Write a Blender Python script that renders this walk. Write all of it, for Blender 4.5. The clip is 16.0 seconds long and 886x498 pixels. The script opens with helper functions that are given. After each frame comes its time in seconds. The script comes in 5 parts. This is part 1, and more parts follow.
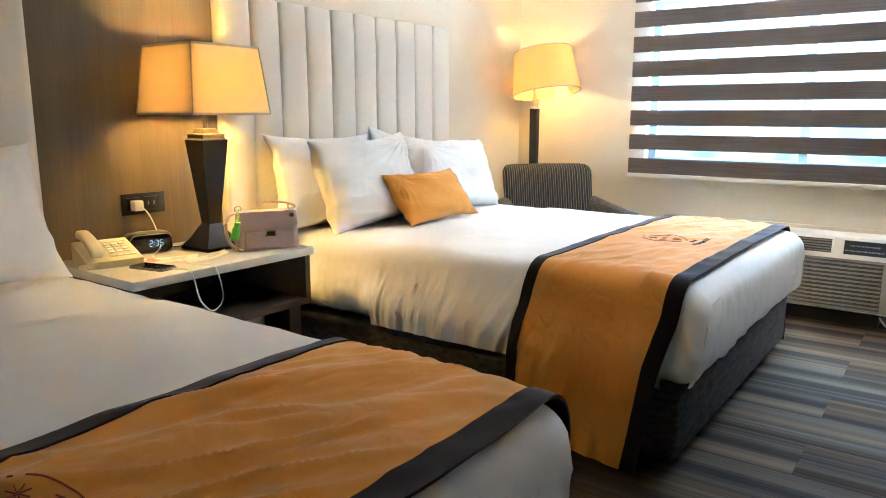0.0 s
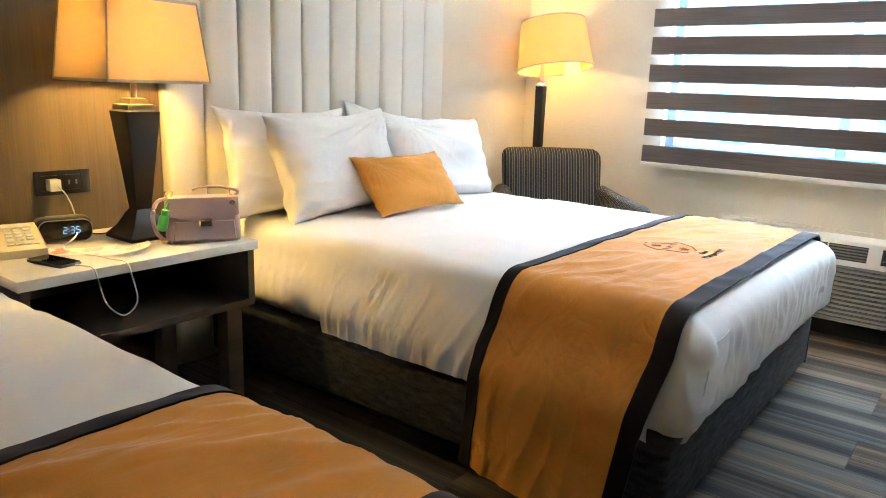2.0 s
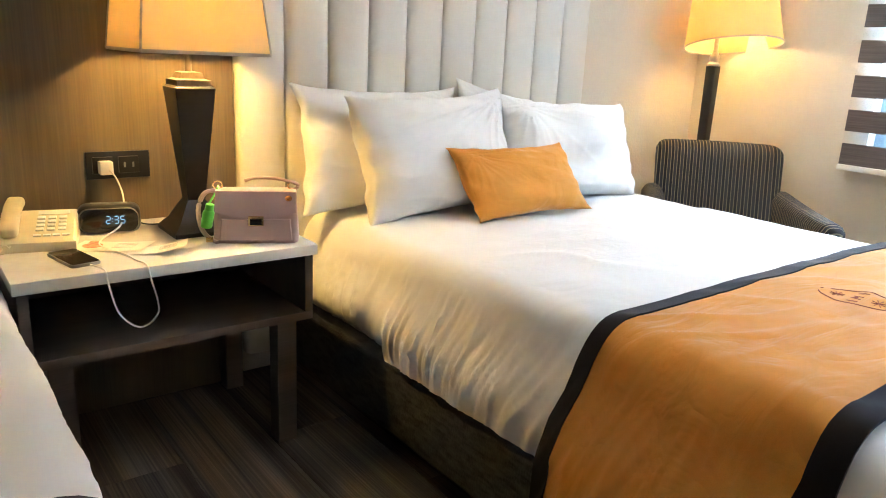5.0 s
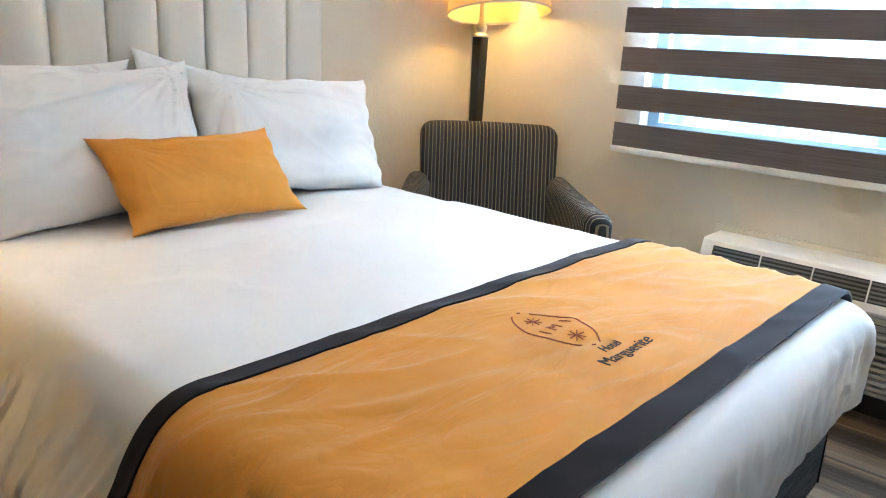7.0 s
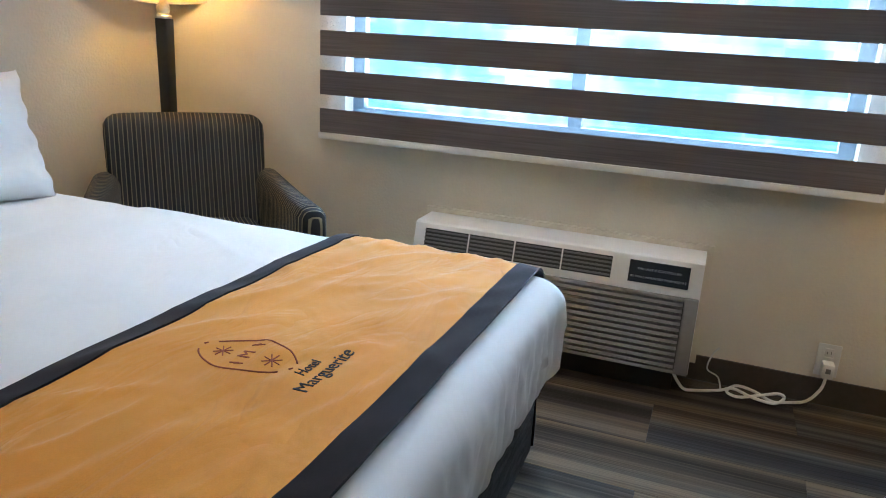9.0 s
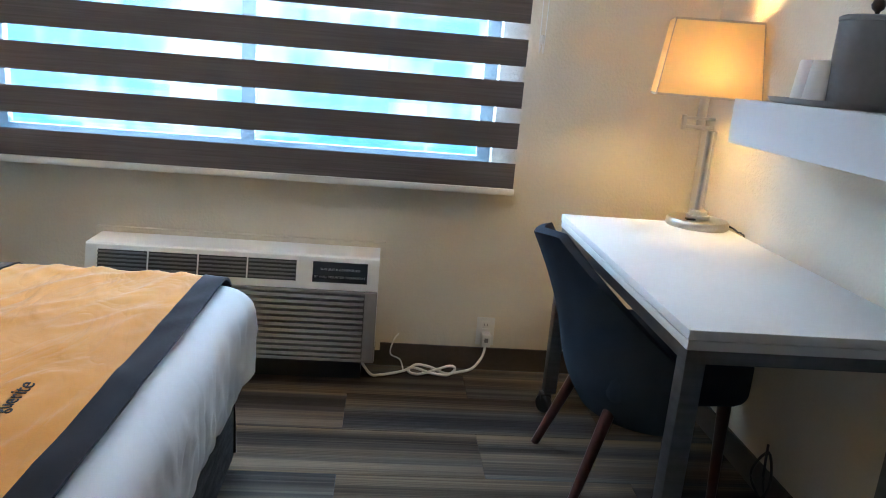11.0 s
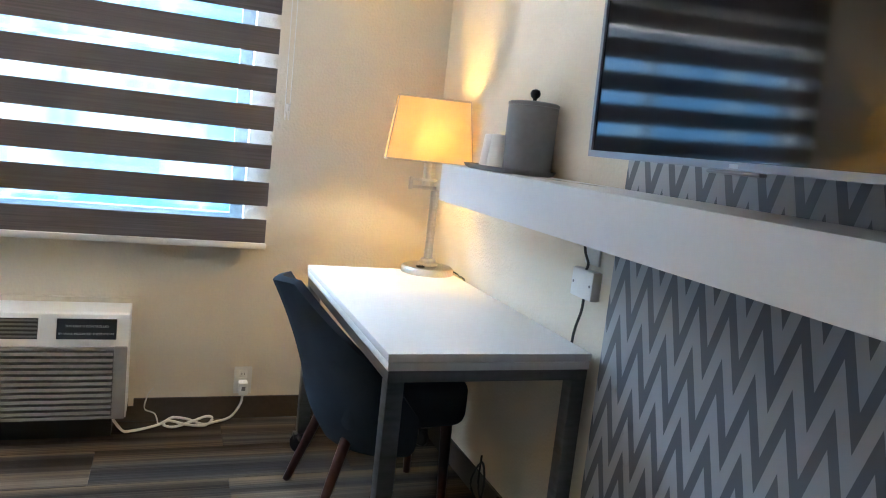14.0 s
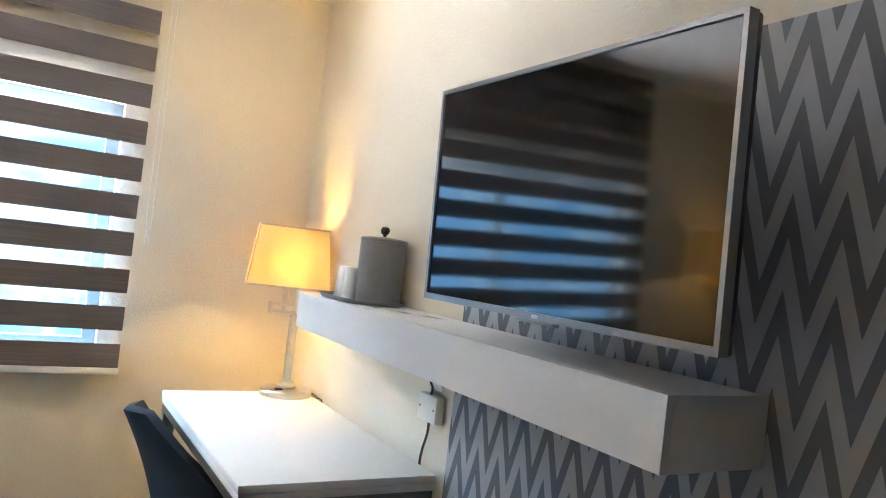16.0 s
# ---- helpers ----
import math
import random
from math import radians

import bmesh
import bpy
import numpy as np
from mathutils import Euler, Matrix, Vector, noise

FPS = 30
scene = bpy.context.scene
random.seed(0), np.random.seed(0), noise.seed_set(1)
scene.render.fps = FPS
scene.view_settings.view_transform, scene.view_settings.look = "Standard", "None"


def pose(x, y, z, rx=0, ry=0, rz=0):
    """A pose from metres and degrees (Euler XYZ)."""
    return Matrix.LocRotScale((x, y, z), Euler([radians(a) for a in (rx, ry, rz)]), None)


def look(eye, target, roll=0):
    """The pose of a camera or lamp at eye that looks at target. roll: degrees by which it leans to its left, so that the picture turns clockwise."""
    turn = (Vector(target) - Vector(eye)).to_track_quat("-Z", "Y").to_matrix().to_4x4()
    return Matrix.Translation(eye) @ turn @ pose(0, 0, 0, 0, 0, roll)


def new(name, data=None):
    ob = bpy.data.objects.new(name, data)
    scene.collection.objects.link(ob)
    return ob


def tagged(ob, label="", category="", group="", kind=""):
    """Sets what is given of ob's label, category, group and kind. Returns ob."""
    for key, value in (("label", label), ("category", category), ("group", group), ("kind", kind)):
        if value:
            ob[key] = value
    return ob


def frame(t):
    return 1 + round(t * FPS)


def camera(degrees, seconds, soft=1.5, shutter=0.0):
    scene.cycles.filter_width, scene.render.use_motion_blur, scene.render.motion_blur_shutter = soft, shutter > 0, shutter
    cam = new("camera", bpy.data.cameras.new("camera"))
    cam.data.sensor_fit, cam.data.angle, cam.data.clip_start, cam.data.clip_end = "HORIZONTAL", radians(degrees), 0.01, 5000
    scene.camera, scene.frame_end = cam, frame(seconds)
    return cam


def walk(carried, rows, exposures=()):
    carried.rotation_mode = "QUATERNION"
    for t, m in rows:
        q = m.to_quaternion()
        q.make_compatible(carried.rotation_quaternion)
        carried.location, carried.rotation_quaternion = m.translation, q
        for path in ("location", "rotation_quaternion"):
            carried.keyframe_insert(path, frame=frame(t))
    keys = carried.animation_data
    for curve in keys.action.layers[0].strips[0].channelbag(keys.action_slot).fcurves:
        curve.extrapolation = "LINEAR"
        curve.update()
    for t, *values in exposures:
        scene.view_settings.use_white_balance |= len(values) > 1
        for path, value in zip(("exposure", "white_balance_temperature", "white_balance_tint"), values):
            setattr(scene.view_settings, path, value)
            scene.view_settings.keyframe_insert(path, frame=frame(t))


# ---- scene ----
cam = camera(63.0, 16.0, 1.0)
PATH = [
    (0, (-4.635, 0.948, 1.164), (-3.048, 2.108, 0.794), 0.0),
    (0.5, (-4.481, 0.907, 1.159), (-2.899, 2.073, 0.787), 0.1),
    (1, (-4.367, 0.878, 1.144), (-2.79, 2.044, 0.752), 0.5),
    (1.5, (-4.249, 0.948, 1.158), (-2.684, 2.12, 0.738), 1.3),
    (2, (-4.161, 1.047, 1.186), (-2.624, 2.247, 0.74), 2.0),
    (2.5, (-4.149, 1.082, 1.192), (-2.684, 2.359, 0.724), 2.2),
    (3, (-4.158, 1.126, 1.196), (-2.747, 2.461, 0.722), 2.3),
    (5.5, (-3.409, 1.233, 1.187), (-2.242, 2.768, 0.659), 2.8),
    (6, (-3.257, 1.221, 1.176), (-2.003, 2.681, 0.634), 3.0),
    (6.5, (-3.032, 1.198, 1.172), (-1.694, 2.581, 0.628), 3.0),
    (7, (-2.832, 1.262, 1.166), (-1.391, 2.534, 0.613), 3.0),
    (7.5, (-2.685, 1.301, 1.189), (-1.14, 2.437, 0.623), 3.2),
    (8, (-2.602, 1.254, 1.182), (-0.97, 2.256, 0.605), 3.0),
    (10.5, (-2.804, 1.251, 1.23), (-0.873, 1.282, 0.71), 4.5),
    (11, (-2.79, 1.23, 1.225), (-0.86, 1.056, 0.729), 4.8),
    (11.5, (-2.799, 1.225, 1.23), (-0.887, 0.872, 0.765), 5.0),
    (12, (-2.808, 1.212, 1.232), (-0.918, 0.724, 0.798), 4.9),
    (12.5, (-2.815, 1.207, 1.234), (-0.949, 0.615, 0.822), 4.9),
    (13, (-2.858, 1.189, 1.241), (-1.014, 0.518, 0.856), 5.2),
    (13.5, (-2.938, 1.144, 1.252), (-1.1, 0.437, 0.905), 5.7),
    (14, (-3.076, 1.115, 1.258), (-1.23, 0.399, 0.975), 6.3),
    (14.5, (-3.173, 1.09, 1.29), (-1.328, 0.344, 1.094), 6.9),
    (15, (-3.218, 1.082, 1.313), (-1.396, 0.263, 1.215), 7.2),
    (15.5, (-3.222, 1.123, 1.347), (-1.438, 0.219, 1.324), 6.9),
    (16, (-3.247, 1.132, 1.357), (-1.519, 0.126, 1.396), 6.7),
]
EXPOSURES = [(t, stops, kelvin, 14) for t, stops, kelvin in ((0.0, 2.2, 6350), (3.0, 2.15, 6350), (5.5, 2.1, 6350), (6.5, 1.95, 6300), (7.0, 1.8, 6250), (7.5, 1.52, 6200), (8.0, 1.3, 6150), (10.5, 1.15, 5850), (12.5, 1.28, 5900), (14.5, 1.68, 6150), (16.0, 1.8, 6450))]
walk(cam, [(t, look(eye, target, roll)) for t, eye, target, roll in PATH], EXPOSURES)

# ---- built place ----
from mathutils.bvhtree import BVHTree

OUTSIDE, SKY_W, FILL_W, TABLE_W, FLOOR_W, DESK_W, DCT, LETT = 1.1, 1650.0, 2500.0, 39.0, 12.0, 27.0, 4.0, 0.0

# ---- world, sun, exposure ----
world = bpy.data.worlds.new("world")
scene.world = world
world.use_nodes = True
wn = world.node_tree
sky = wn.nodes.new("ShaderNodeTexSky")
sky.sky_type, sky.sun_disc = "NISHITA", False
sky.sun_elevation, sky.sun_rotation = radians(48), radians(250)
wn.links.new(sky.outputs[0], wn.nodes["Background"].inputs[0])
wn.nodes["Background"].inputs[1].default_value = 0.1
sun = bpy.data.lights.new("sun", "SUN")
sun.energy, sun.angle, sun.color = 2.5, radians(0.6), (1.0, 0.95, 0.88)
new("sun", sun).matrix_world = look((-40, 15, 50), (0, 0, 0))


# ---- materials ----
def mat(name, color, rough=0.6, metal=0.0, spec=0.5):
    m = bpy.data.materials.new(name)
    m.use_nodes = True
    b = m.node_tree.nodes["Principled BSDF"]
    b.inputs["Base Color"].default_value = (*color, 1)
    b.inputs["Roughness"].default_value = rough
    b.inputs["Metallic"].default_value = metal
    b.inputs["Specular IOR Level"].default_value = spec
    return m


def node(m, kind, **values):
    n = m.node_tree.nodes.new(kind)
    for k, v in values.items():
        n.inputs[k].default_value = v
    return n


def link(m, a, b):
    m.node_tree.links.new(a, b)


def bsdf(m):
    return m.node_tree.nodes["Principled BSDF"]


def coords(m, scale=(1, 1, 1), kind="Object"):
    tc = node(m, "ShaderNodeTexCoord")
    mp = node(m, "ShaderNodeMapping", Scale=scale)
    link(m, tc.outputs[kind], mp.inputs["Vector"])
    return mp.outputs[0]


def ramp(m, fac, stops):
    r = node(m, "ShaderNodeValToRGB")
    els = r.color_ramp.elements
    while len(els) < len(stops):
        els.new(0.5)
    for e, (p, c) in zip(els, stops):
        e.position, e.color = p, (*c, 1)
    link(m, fac, r.inputs[0])
    return r.outputs[0]


def vary(m, c0, c1, scale=(6, 6, 6), detail=4, bump=0.0, fine=(60, 60, 60), dist=0.002, rough=None):
    """Two-scale colour variation and fine relief."""
    n = node(m, "ShaderNodeTexNoise", Scale=1.0, Detail=detail)
    link(m, coords(m, scale), n.inputs["Vector"])
    f = node(m, "ShaderNodeTexNoise", Scale=1.0, Detail=2.0)
    link(m, coords(m, fine), f.inputs["Vector"])
    mix = node(m, "ShaderNodeMath")
    mix.operation = "MULTIPLY_ADD"
    link(m, f.outputs[0], mix.inputs[0])
    mix.inputs[1].default_value = 0.4
    link(m, n.outputs[0], mix.inputs[2])
    link(m, ramp(m, mix.outputs[0], [(0.45, c0), (0.95, c1)]), bsdf(m).inputs["Base Color"])
    if bump:
        b = node(m, "ShaderNodeBump", Strength=bump, Distance=dist)
        link(m, f.outputs[0], b.inputs["Height"])
        link(m, b.outputs[0], bsdf(m).inputs["Normal"])
    return m


WALL = vary(mat("wall_paint", (0.66, 0.62, 0.55), 0.62), (0.67, 0.605, 0.49), (0.73, 0.665, 0.545), (1.2, 1.2, 1.2), 3, 0.55, (95, 95, 95), 0.004)
CEIL = vary(mat("ceiling_paint", (0.75, 0.73, 0.69), 0.8), (0.8, 0.785, 0.75), (0.86, 0.845, 0.81), (2, 2, 2), 3, 0.3)
BASEB = vary(mat("vinyl_base", (0.07, 0.052, 0.042), 0.45), (0.05, 0.038, 0.03), (0.085, 0.065, 0.052), (3, 3, 3))
SHEET = vary(mat("white_linen", (0.78, 0.77, 0.75), 0.75), (0.73, 0.725, 0.71), (0.8, 0.795, 0.78), (2, 2, 2), 3, 0.15, (700, 700, 700), 0.0006)
PILLOW = vary(mat("white_pillowcase", (0.8, 0.79, 0.77), 0.75), (0.76, 0.755, 0.74), (0.82, 0.815, 0.8), (3, 3, 3), 3, 0.12, (600, 600, 600), 0.0006)
ORANGE = vary(mat("ochre_twill", (0.66, 0.27, 0.035), 0.75, 0.0, 0.2), (0.6, 0.24, 0.03), (0.75, 0.335, 0.058), (5, 2, 5), 5, 0.25, (500, 500, 500), 0.0008)
DARKB = vary(mat("charcoal_band", (0.019, 0.014, 0.013), 0.85, 0.0, 0.08), (0.014, 0.0105, 0.01), (0.025, 0.019, 0.018), (6, 6, 6), 3, 0.2, (500, 500, 500), 0.0008)
BEDB = vary(mat("woven_charcoal", (0.015, 0.014, 0.014), 0.75, 0.0, 0.15), (0.018, 0.017, 0.017), (0.07, 0.067, 0.066), (18, 18, 60), 2, 0.6, (240, 240, 90), 0.003)
VINYL = vary(mat("cream_leatherette", (0.74, 0.7, 0.62), 0.42), (0.7, 0.66, 0.58), (0.77, 0.73, 0.65), (2, 2, 2), 3, 0.12, (160, 160, 160), 0.001)
WOOD = vary(mat("walnut_laminate", (0.13, 0.095, 0.055), 0.4), (0.085, 0.06, 0.034), (0.165, 0.12, 0.068), (7, 7, 0.9), 6, 0.12, (220, 220, 5), 0.0008)
NSWOOD = vary(mat("dark_walnut", (0.075, 0.05, 0.035), 0.45), (0.05, 0.034, 0.024), (0.1, 0.068, 0.048), (1.2, 16, 16), 6, 0.1, (6, 240, 240), 0.0008)
QUARTZ = vary(mat("white_quartz", (0.72, 0.69, 0.63), 0.25), (0.68, 0.65, 0.59), (0.74, 0.715, 0.66), (20, 20, 20), 4)
LAMIN = vary(mat("white_laminate", (0.76, 0.75, 0.72), 0.5), (0.74, 0.73, 0.7), (0.78, 0.77, 0.745), (3, 3, 3), 2)
SHELFW = vary(mat("white_lacquer", (0.72, 0.73, 0.74), 0.35), (0.7, 0.71, 0.72), (0.74, 0.75, 0.76), (3, 3, 3), 2)
STEEL = vary(mat("brushed_steel", (0.2, 0.195, 0.19), 0.35, 1.0), (0.17, 0.165, 0.16), (0.24, 0.235, 0.23), (4, 4, 60), 3)
NICKEL = vary(mat("satin_nickel", (0.62, 0.58, 0.52), 0.28, 1.0), (0.57, 0.53, 0.47), (0.66, 0.62, 0.56), (8, 8, 8), 2)
BLACKP = mat("black_plastic", (0.012, 0.012, 0.013), 0.35)
BLACKL = vary(mat("black_lacquer", (0.012, 0.01, 0.009), 0.3), (0.008, 0.007, 0.006), (0.018, 0.015, 0.013), (8, 8, 8))
BRONZE = vary(mat("bronze_cap", (0.2, 0.16, 0.12), 0.4, 0.7), (0.17, 0.135, 0.1), (0.23, 0.185, 0.14), (20, 20, 20))
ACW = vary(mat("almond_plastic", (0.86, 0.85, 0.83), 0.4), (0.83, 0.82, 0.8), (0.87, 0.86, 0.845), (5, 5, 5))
# near-black that paints in the shade between the louvres
ACD = mat("louvre_gap_shade", (0.035, 0.034, 0.032), 0.6)
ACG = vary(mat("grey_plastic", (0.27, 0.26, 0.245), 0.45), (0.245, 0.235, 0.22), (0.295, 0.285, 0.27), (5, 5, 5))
DARKG = mat("dark_grille", (0.02, 0.021, 0.023), 0.5)
DARKV = mat("vane_plastic", (0.14, 0.142, 0.146), 0.4)
ALU = mat("window_aluminium", (0.16, 0.18, 0.2), 0.5)
WHITEP = vary(mat("white_plastic", (0.75, 0.74, 0.71), 0.35), (0.72, 0.71, 0.68), (0.77, 0.76, 0.735), (9, 9, 9))
RAILC = vary(mat("cream_rail", (0.62, 0.57, 0.5), 0.45), (0.58, 0.53, 0.46), (0.66, 0.61, 0.54), (4, 4, 4))
CABLEW = mat("white_cable", (0.72, 0.7, 0.66), 0.45)
CABLEB = mat("black_cable", (0.012, 0.012, 0.012), 0.45)
BLUEF = vary(mat("slate_felt", (0.034, 0.045, 0.06), 0.9, 0.0, 0.1), (0.027, 0.036, 0.05), (0.042, 0.055, 0.074), (7, 7, 7), 4, 0.3, (420, 420, 420), 0.001)
LEGW = vary(mat("mahogany_leg", (0.05, 0.014, 0.009), 0.35), (0.038, 0.01, 0.007), (0.075, 0.02, 0.013), (25, 25, 3), 4)
BEIGEP = vary(mat("beige_phone_plastic", (0.62, 0.54, 0.36), 0.42), (0.58, 0.5, 0.33), (0.65, 0.57, 0.385), (9, 9, 9))
PINK = vary(mat("pink_leather", (0.52, 0.36, 0.34), 0.42), (0.48, 0.33, 0.31), (0.56, 0.4, 0.375), (8, 8, 8), 3, 0.15, (350, 350, 350), 0.0006)
GOLD = mat("gold_metal", (0.75, 0.55, 0.28), 0.25, 1.0)
GREEN = mat("green_plastic", (0.12, 0.55, 0.07), 0.35)
GREY = vary(mat("grey_enamel", (0.2, 0.2, 0.2), 0.4), (0.18, 0.18, 0.18), (0.23, 0.23, 0.23), (9, 9, 9))
SLAT = vary(mat("blind_fabric", (0.13, 0.11, 0.106), 0.85, 0.0, 0.2), (0.105, 0.088, 0.084), (0.165, 0.142, 0.136), (2, 3, 160), 4, 0.3, (2, 5, 900), 0.0006)
SCREEN = mat("tv_screen", (0.002, 0.002, 0.003), 0.06, 0.0, 0.85)
BEZEL = mat("tv_bezel", (0.3, 0.3, 0.31), 0.35, 0.7)
GLASSB = mat("dark_glass", (0.006, 0.006, 0.008), 0.08)
PAPER = vary(mat("paper", (0.7, 0.68, 0.63), 0.6), (0.68, 0.66, 0.61), (0.72, 0.7, 0.65), (20, 20, 20))
RUST = mat("rust_thread", (0.3, 0.07, 0.03), 0.8)
INK = mat("dark_thread", (0.02, 0.017, 0.016), 0.8)
REDP = vary(mat("food_print", (0.5, 0.12, 0.05), 0.5), (0.35, 0.05, 0.03), (0.7, 0.35, 0.18), (60, 60, 60), 4)
SIGN = mat("blue_sign", (0.015, 0.022, 0.032), 0.3)
SIGNT = mat("sign_text", (0.55, 0.58, 0.6), 0.5)


def wrinkle(m, scale, strength, dist):
    """Soft creases in cloth, over its weave."""
    n = node(m, "ShaderNodeTexNoise", Scale=1.0, Detail=3.0, Distortion=0.8)
    link(m, coords(m, scale), n.inputs["Vector"])
    fold = node(m, "ShaderNodeMath")
    fold.operation = "PINGPONG"
    fold.inputs[1].default_value = 0.25
    link(m, n.outputs[0], fold.inputs[0])
    w = node(m, "ShaderNodeBump", Strength=strength, Distance=dist)
    link(m, fold.outputs[0], w.inputs["Height"])
    old = bsdf(m).inputs["Normal"]
    link(m, old.links[0].from_socket, w.inputs["Normal"])
    link(m, w.outputs[0], old)


wrinkle(ORANGE, (4, 9, 6), 0.5, 0.03)
for cloth_m, weight, tint in ((ORANGE, 0.5, (1.0, 0.9, 0.84, 1)), (DARKB, 0.4, (0.9, 0.9, 1.0, 1))):
    bsdf(cloth_m).inputs["Sheen Weight"].default_value = weight
    bsdf(cloth_m).inputs["Sheen Roughness"].default_value = 0.35
    bsdf(cloth_m).inputs["Sheen Tint"].default_value = tint
wrinkle(SHEET, (4, 7, 4), 0.3, 0.02)
wrinkle(PILLOW, (3, 3, 3), 0.12, 0.02)


def shade_mat(name, color):
    m = bpy.data.materials.new(name)
    m.use_nodes = True
    t = m.node_tree
    t.nodes.remove(t.nodes["Principled BSDF"])
    out = t.nodes["Material Output"]
    d = node(m, "ShaderNodeBsdfDiffuse", Color=(*color, 1))
    tr = node(m, "ShaderNodeBsdfTranslucent", Color=(*color, 1))
    w = node(m, "ShaderNodeTexNoise", Scale=1.0, Detail=2.0)
    link(m, coords(m, (300, 300, 300)), w.inputs["Vector"])
    b = node(m, "ShaderNodeBump", Strength=0.2, Distance=0.001)
    link(m, w.outputs[0], b.inputs["Height"])
    link(m, b.outputs[0], d.inputs["Normal"])
    mix = node(m, "ShaderNodeMixShader", Fac=0.5)
    link(m, d.outputs[0], mix.inputs[1])
    link(m, tr.outputs[0], mix.inputs[2])
    link(m, mix.outputs[0], out.inputs[0])
    return m


SHADE = shade_mat("linen_shade", (0.88, 0.73, 0.42))
SHADE_F = shade_mat("amber_shade", (0.86, 0.68, 0.34))
TRIM = vary(mat("shade_trim", (0.5, 0.46, 0.4), 0.7), (0.46, 0.42, 0.36), (0.54, 0.5, 0.44), (30, 30, 30))


def sheer_mat():
    m = bpy.data.materials.new("sheer_fabric")
    m.use_nodes = True
    t = m.node_tree
    t.nodes.remove(t.nodes["Principled BSDF"])
    tp = node(m, "ShaderNodeBsdfTransparent", Color=(1, 1, 1, 1))
    tr = node(m, "ShaderNodeBsdfTranslucent", Color=(0.3, 0.6, 0.8, 1))
    mix = node(m, "ShaderNodeMixShader", Fac=0.02)
    link(m, tp.outputs[0], mix.inputs[1])
    link(m, tr.outputs[0], mix.inputs[2])
    link(m, mix.outputs[0], t.nodes["Material Output"].inputs[0])
    return m


SHEER = sheer_mat()


def glass_mat():
    m = bpy.data.materials.new("window_glass")
    m.use_nodes = True
    t = m.node_tree
    t.nodes.remove(t.nodes["Principled BSDF"])
    tp = node(m, "ShaderNodeBsdfTransparent", Color=(0.9, 0.96, 0.97, 1))
    gl = node(m, "ShaderNodeBsdfGlossy", Roughness=0.02)
    mix = node(m, "ShaderNodeMixShader", Fac=0.06)
    link(m, tp.outputs[0], mix.inputs[1])
    link(m, gl.outputs[0], mix.inputs[2])
    link(m, mix.outputs[0], t.nodes["Material Output"].inputs[0])
    return m


GLASS = glass_mat()


def emit(name, color, strength):
    m = bpy.data.materials.new(name)
    m.use_nodes = True
    t = m.node_tree
    t.nodes.remove(t.nodes["Principled BSDF"])
    e = node(m, "ShaderNodeEmission", Color=(*color, 1), Strength=strength)
    link(m, e.outputs[0], t.nodes["Material Output"].inputs[0])
    return m


BULB = emit("bulb_glow", (1.0, 0.62, 0.28), 12)
LED = emit("clock_digits", (0.35, 0.7, 1.0), 0.5)


def backdrop_mat():
    """Bright hazy street and sky outside the window."""
    m = emit("outside", (0.5, 0.85, 1.0), OUTSIDE)
    e = [n for n in m.node_tree.nodes if n.type == "EMISSION"][0]
    n1 = node(m, "ShaderNodeTexNoise", Scale=1.0, Detail=3.0, Roughness=0.7)
    link(m, coords(m, (0.2, 0.9, 0.35)), n1.inputs["Vector"])
    br = node(m, "ShaderNodeTexBrick", Scale=1.0)
    br.inputs["Color1"].default_value, br.inputs["Color2"].default_value = (0.25, 0.25, 0.25, 1), (0.75, 0.75, 0.75, 1)
    br.inputs["Mortar"].default_value = (0.5, 0.5, 0.5, 1)
    tc = node(m, "ShaderNodeTexCoord")
    sw = node(m, "ShaderNodeSeparateXYZ")
    cb = node(m, "ShaderNodeCombineXYZ")
    link(m, tc.outputs["Object"], sw.inputs[0])
    link(m, sw.outputs[1], cb.inputs[0])
    link(m, sw.outputs[2], cb.inputs[1])
    link(m, cb.outputs[0], br.inputs["Vector"])
    mx = node(m, "ShaderNodeMath")
    mx.operation = "ADD"
    half = node(m, "ShaderNodeMath")
    half.operation = "MULTIPLY"
    half.inputs[1].default_value = 0.4
    link(m, br.outputs[0], half.inputs[0])
    link(m, n1.outputs[0], mx.inputs[0])
    link(m, half.outputs[0], mx.inputs[1])
    link(m, ramp(m, mx.outputs[0], [(0.45, (0.07, 0.3, 0.6)), (0.66, (0.15, 0.42, 0.88)), (0.9, (0.72, 0.94, 1.0))]), e.inputs["Color"])
    return m


def stripe_mat():
    """Upholstery with narrow upright stripes, along the local x."""
    m = mat("striped_upholstery", (0.1, 0.09, 0.07), 0.85)
    w = node(m, "ShaderNodeTexWave", Scale=1.0, Distortion=0.0)
    w.wave_type, w.bands_direction, w.wave_profile = "BANDS", "X", "SIN"
    link(m, coords(m, (9.8, 9.8, 9.8), "UV"), w.inputs["Vector"])
    n = node(m, "ShaderNodeTexNoise", Scale=500.0)
    b = node(m, "ShaderNodeBump", Strength=0.25, Distance=0.001)
    link(m, n.outputs[0], b.inputs["Height"])
    link(m, b.outputs[0], bsdf(m).inputs["Normal"])
    c = ramp(m, w.outputs[0], [(0.0, (0.007, 0.0065, 0.007)), (0.3, (0.007, 0.0065, 0.007)), (0.36, (0.22, 0.18, 0.11)), (0.62, (0.25, 0.205, 0.125)), (0.68, (0.022, 0.021, 0.022)), (1.0, (0.026, 0.025, 0.026))])
    link(m, c, bsdf(m).inputs["Base Color"])
    return m


STRIPE = stripe_mat()


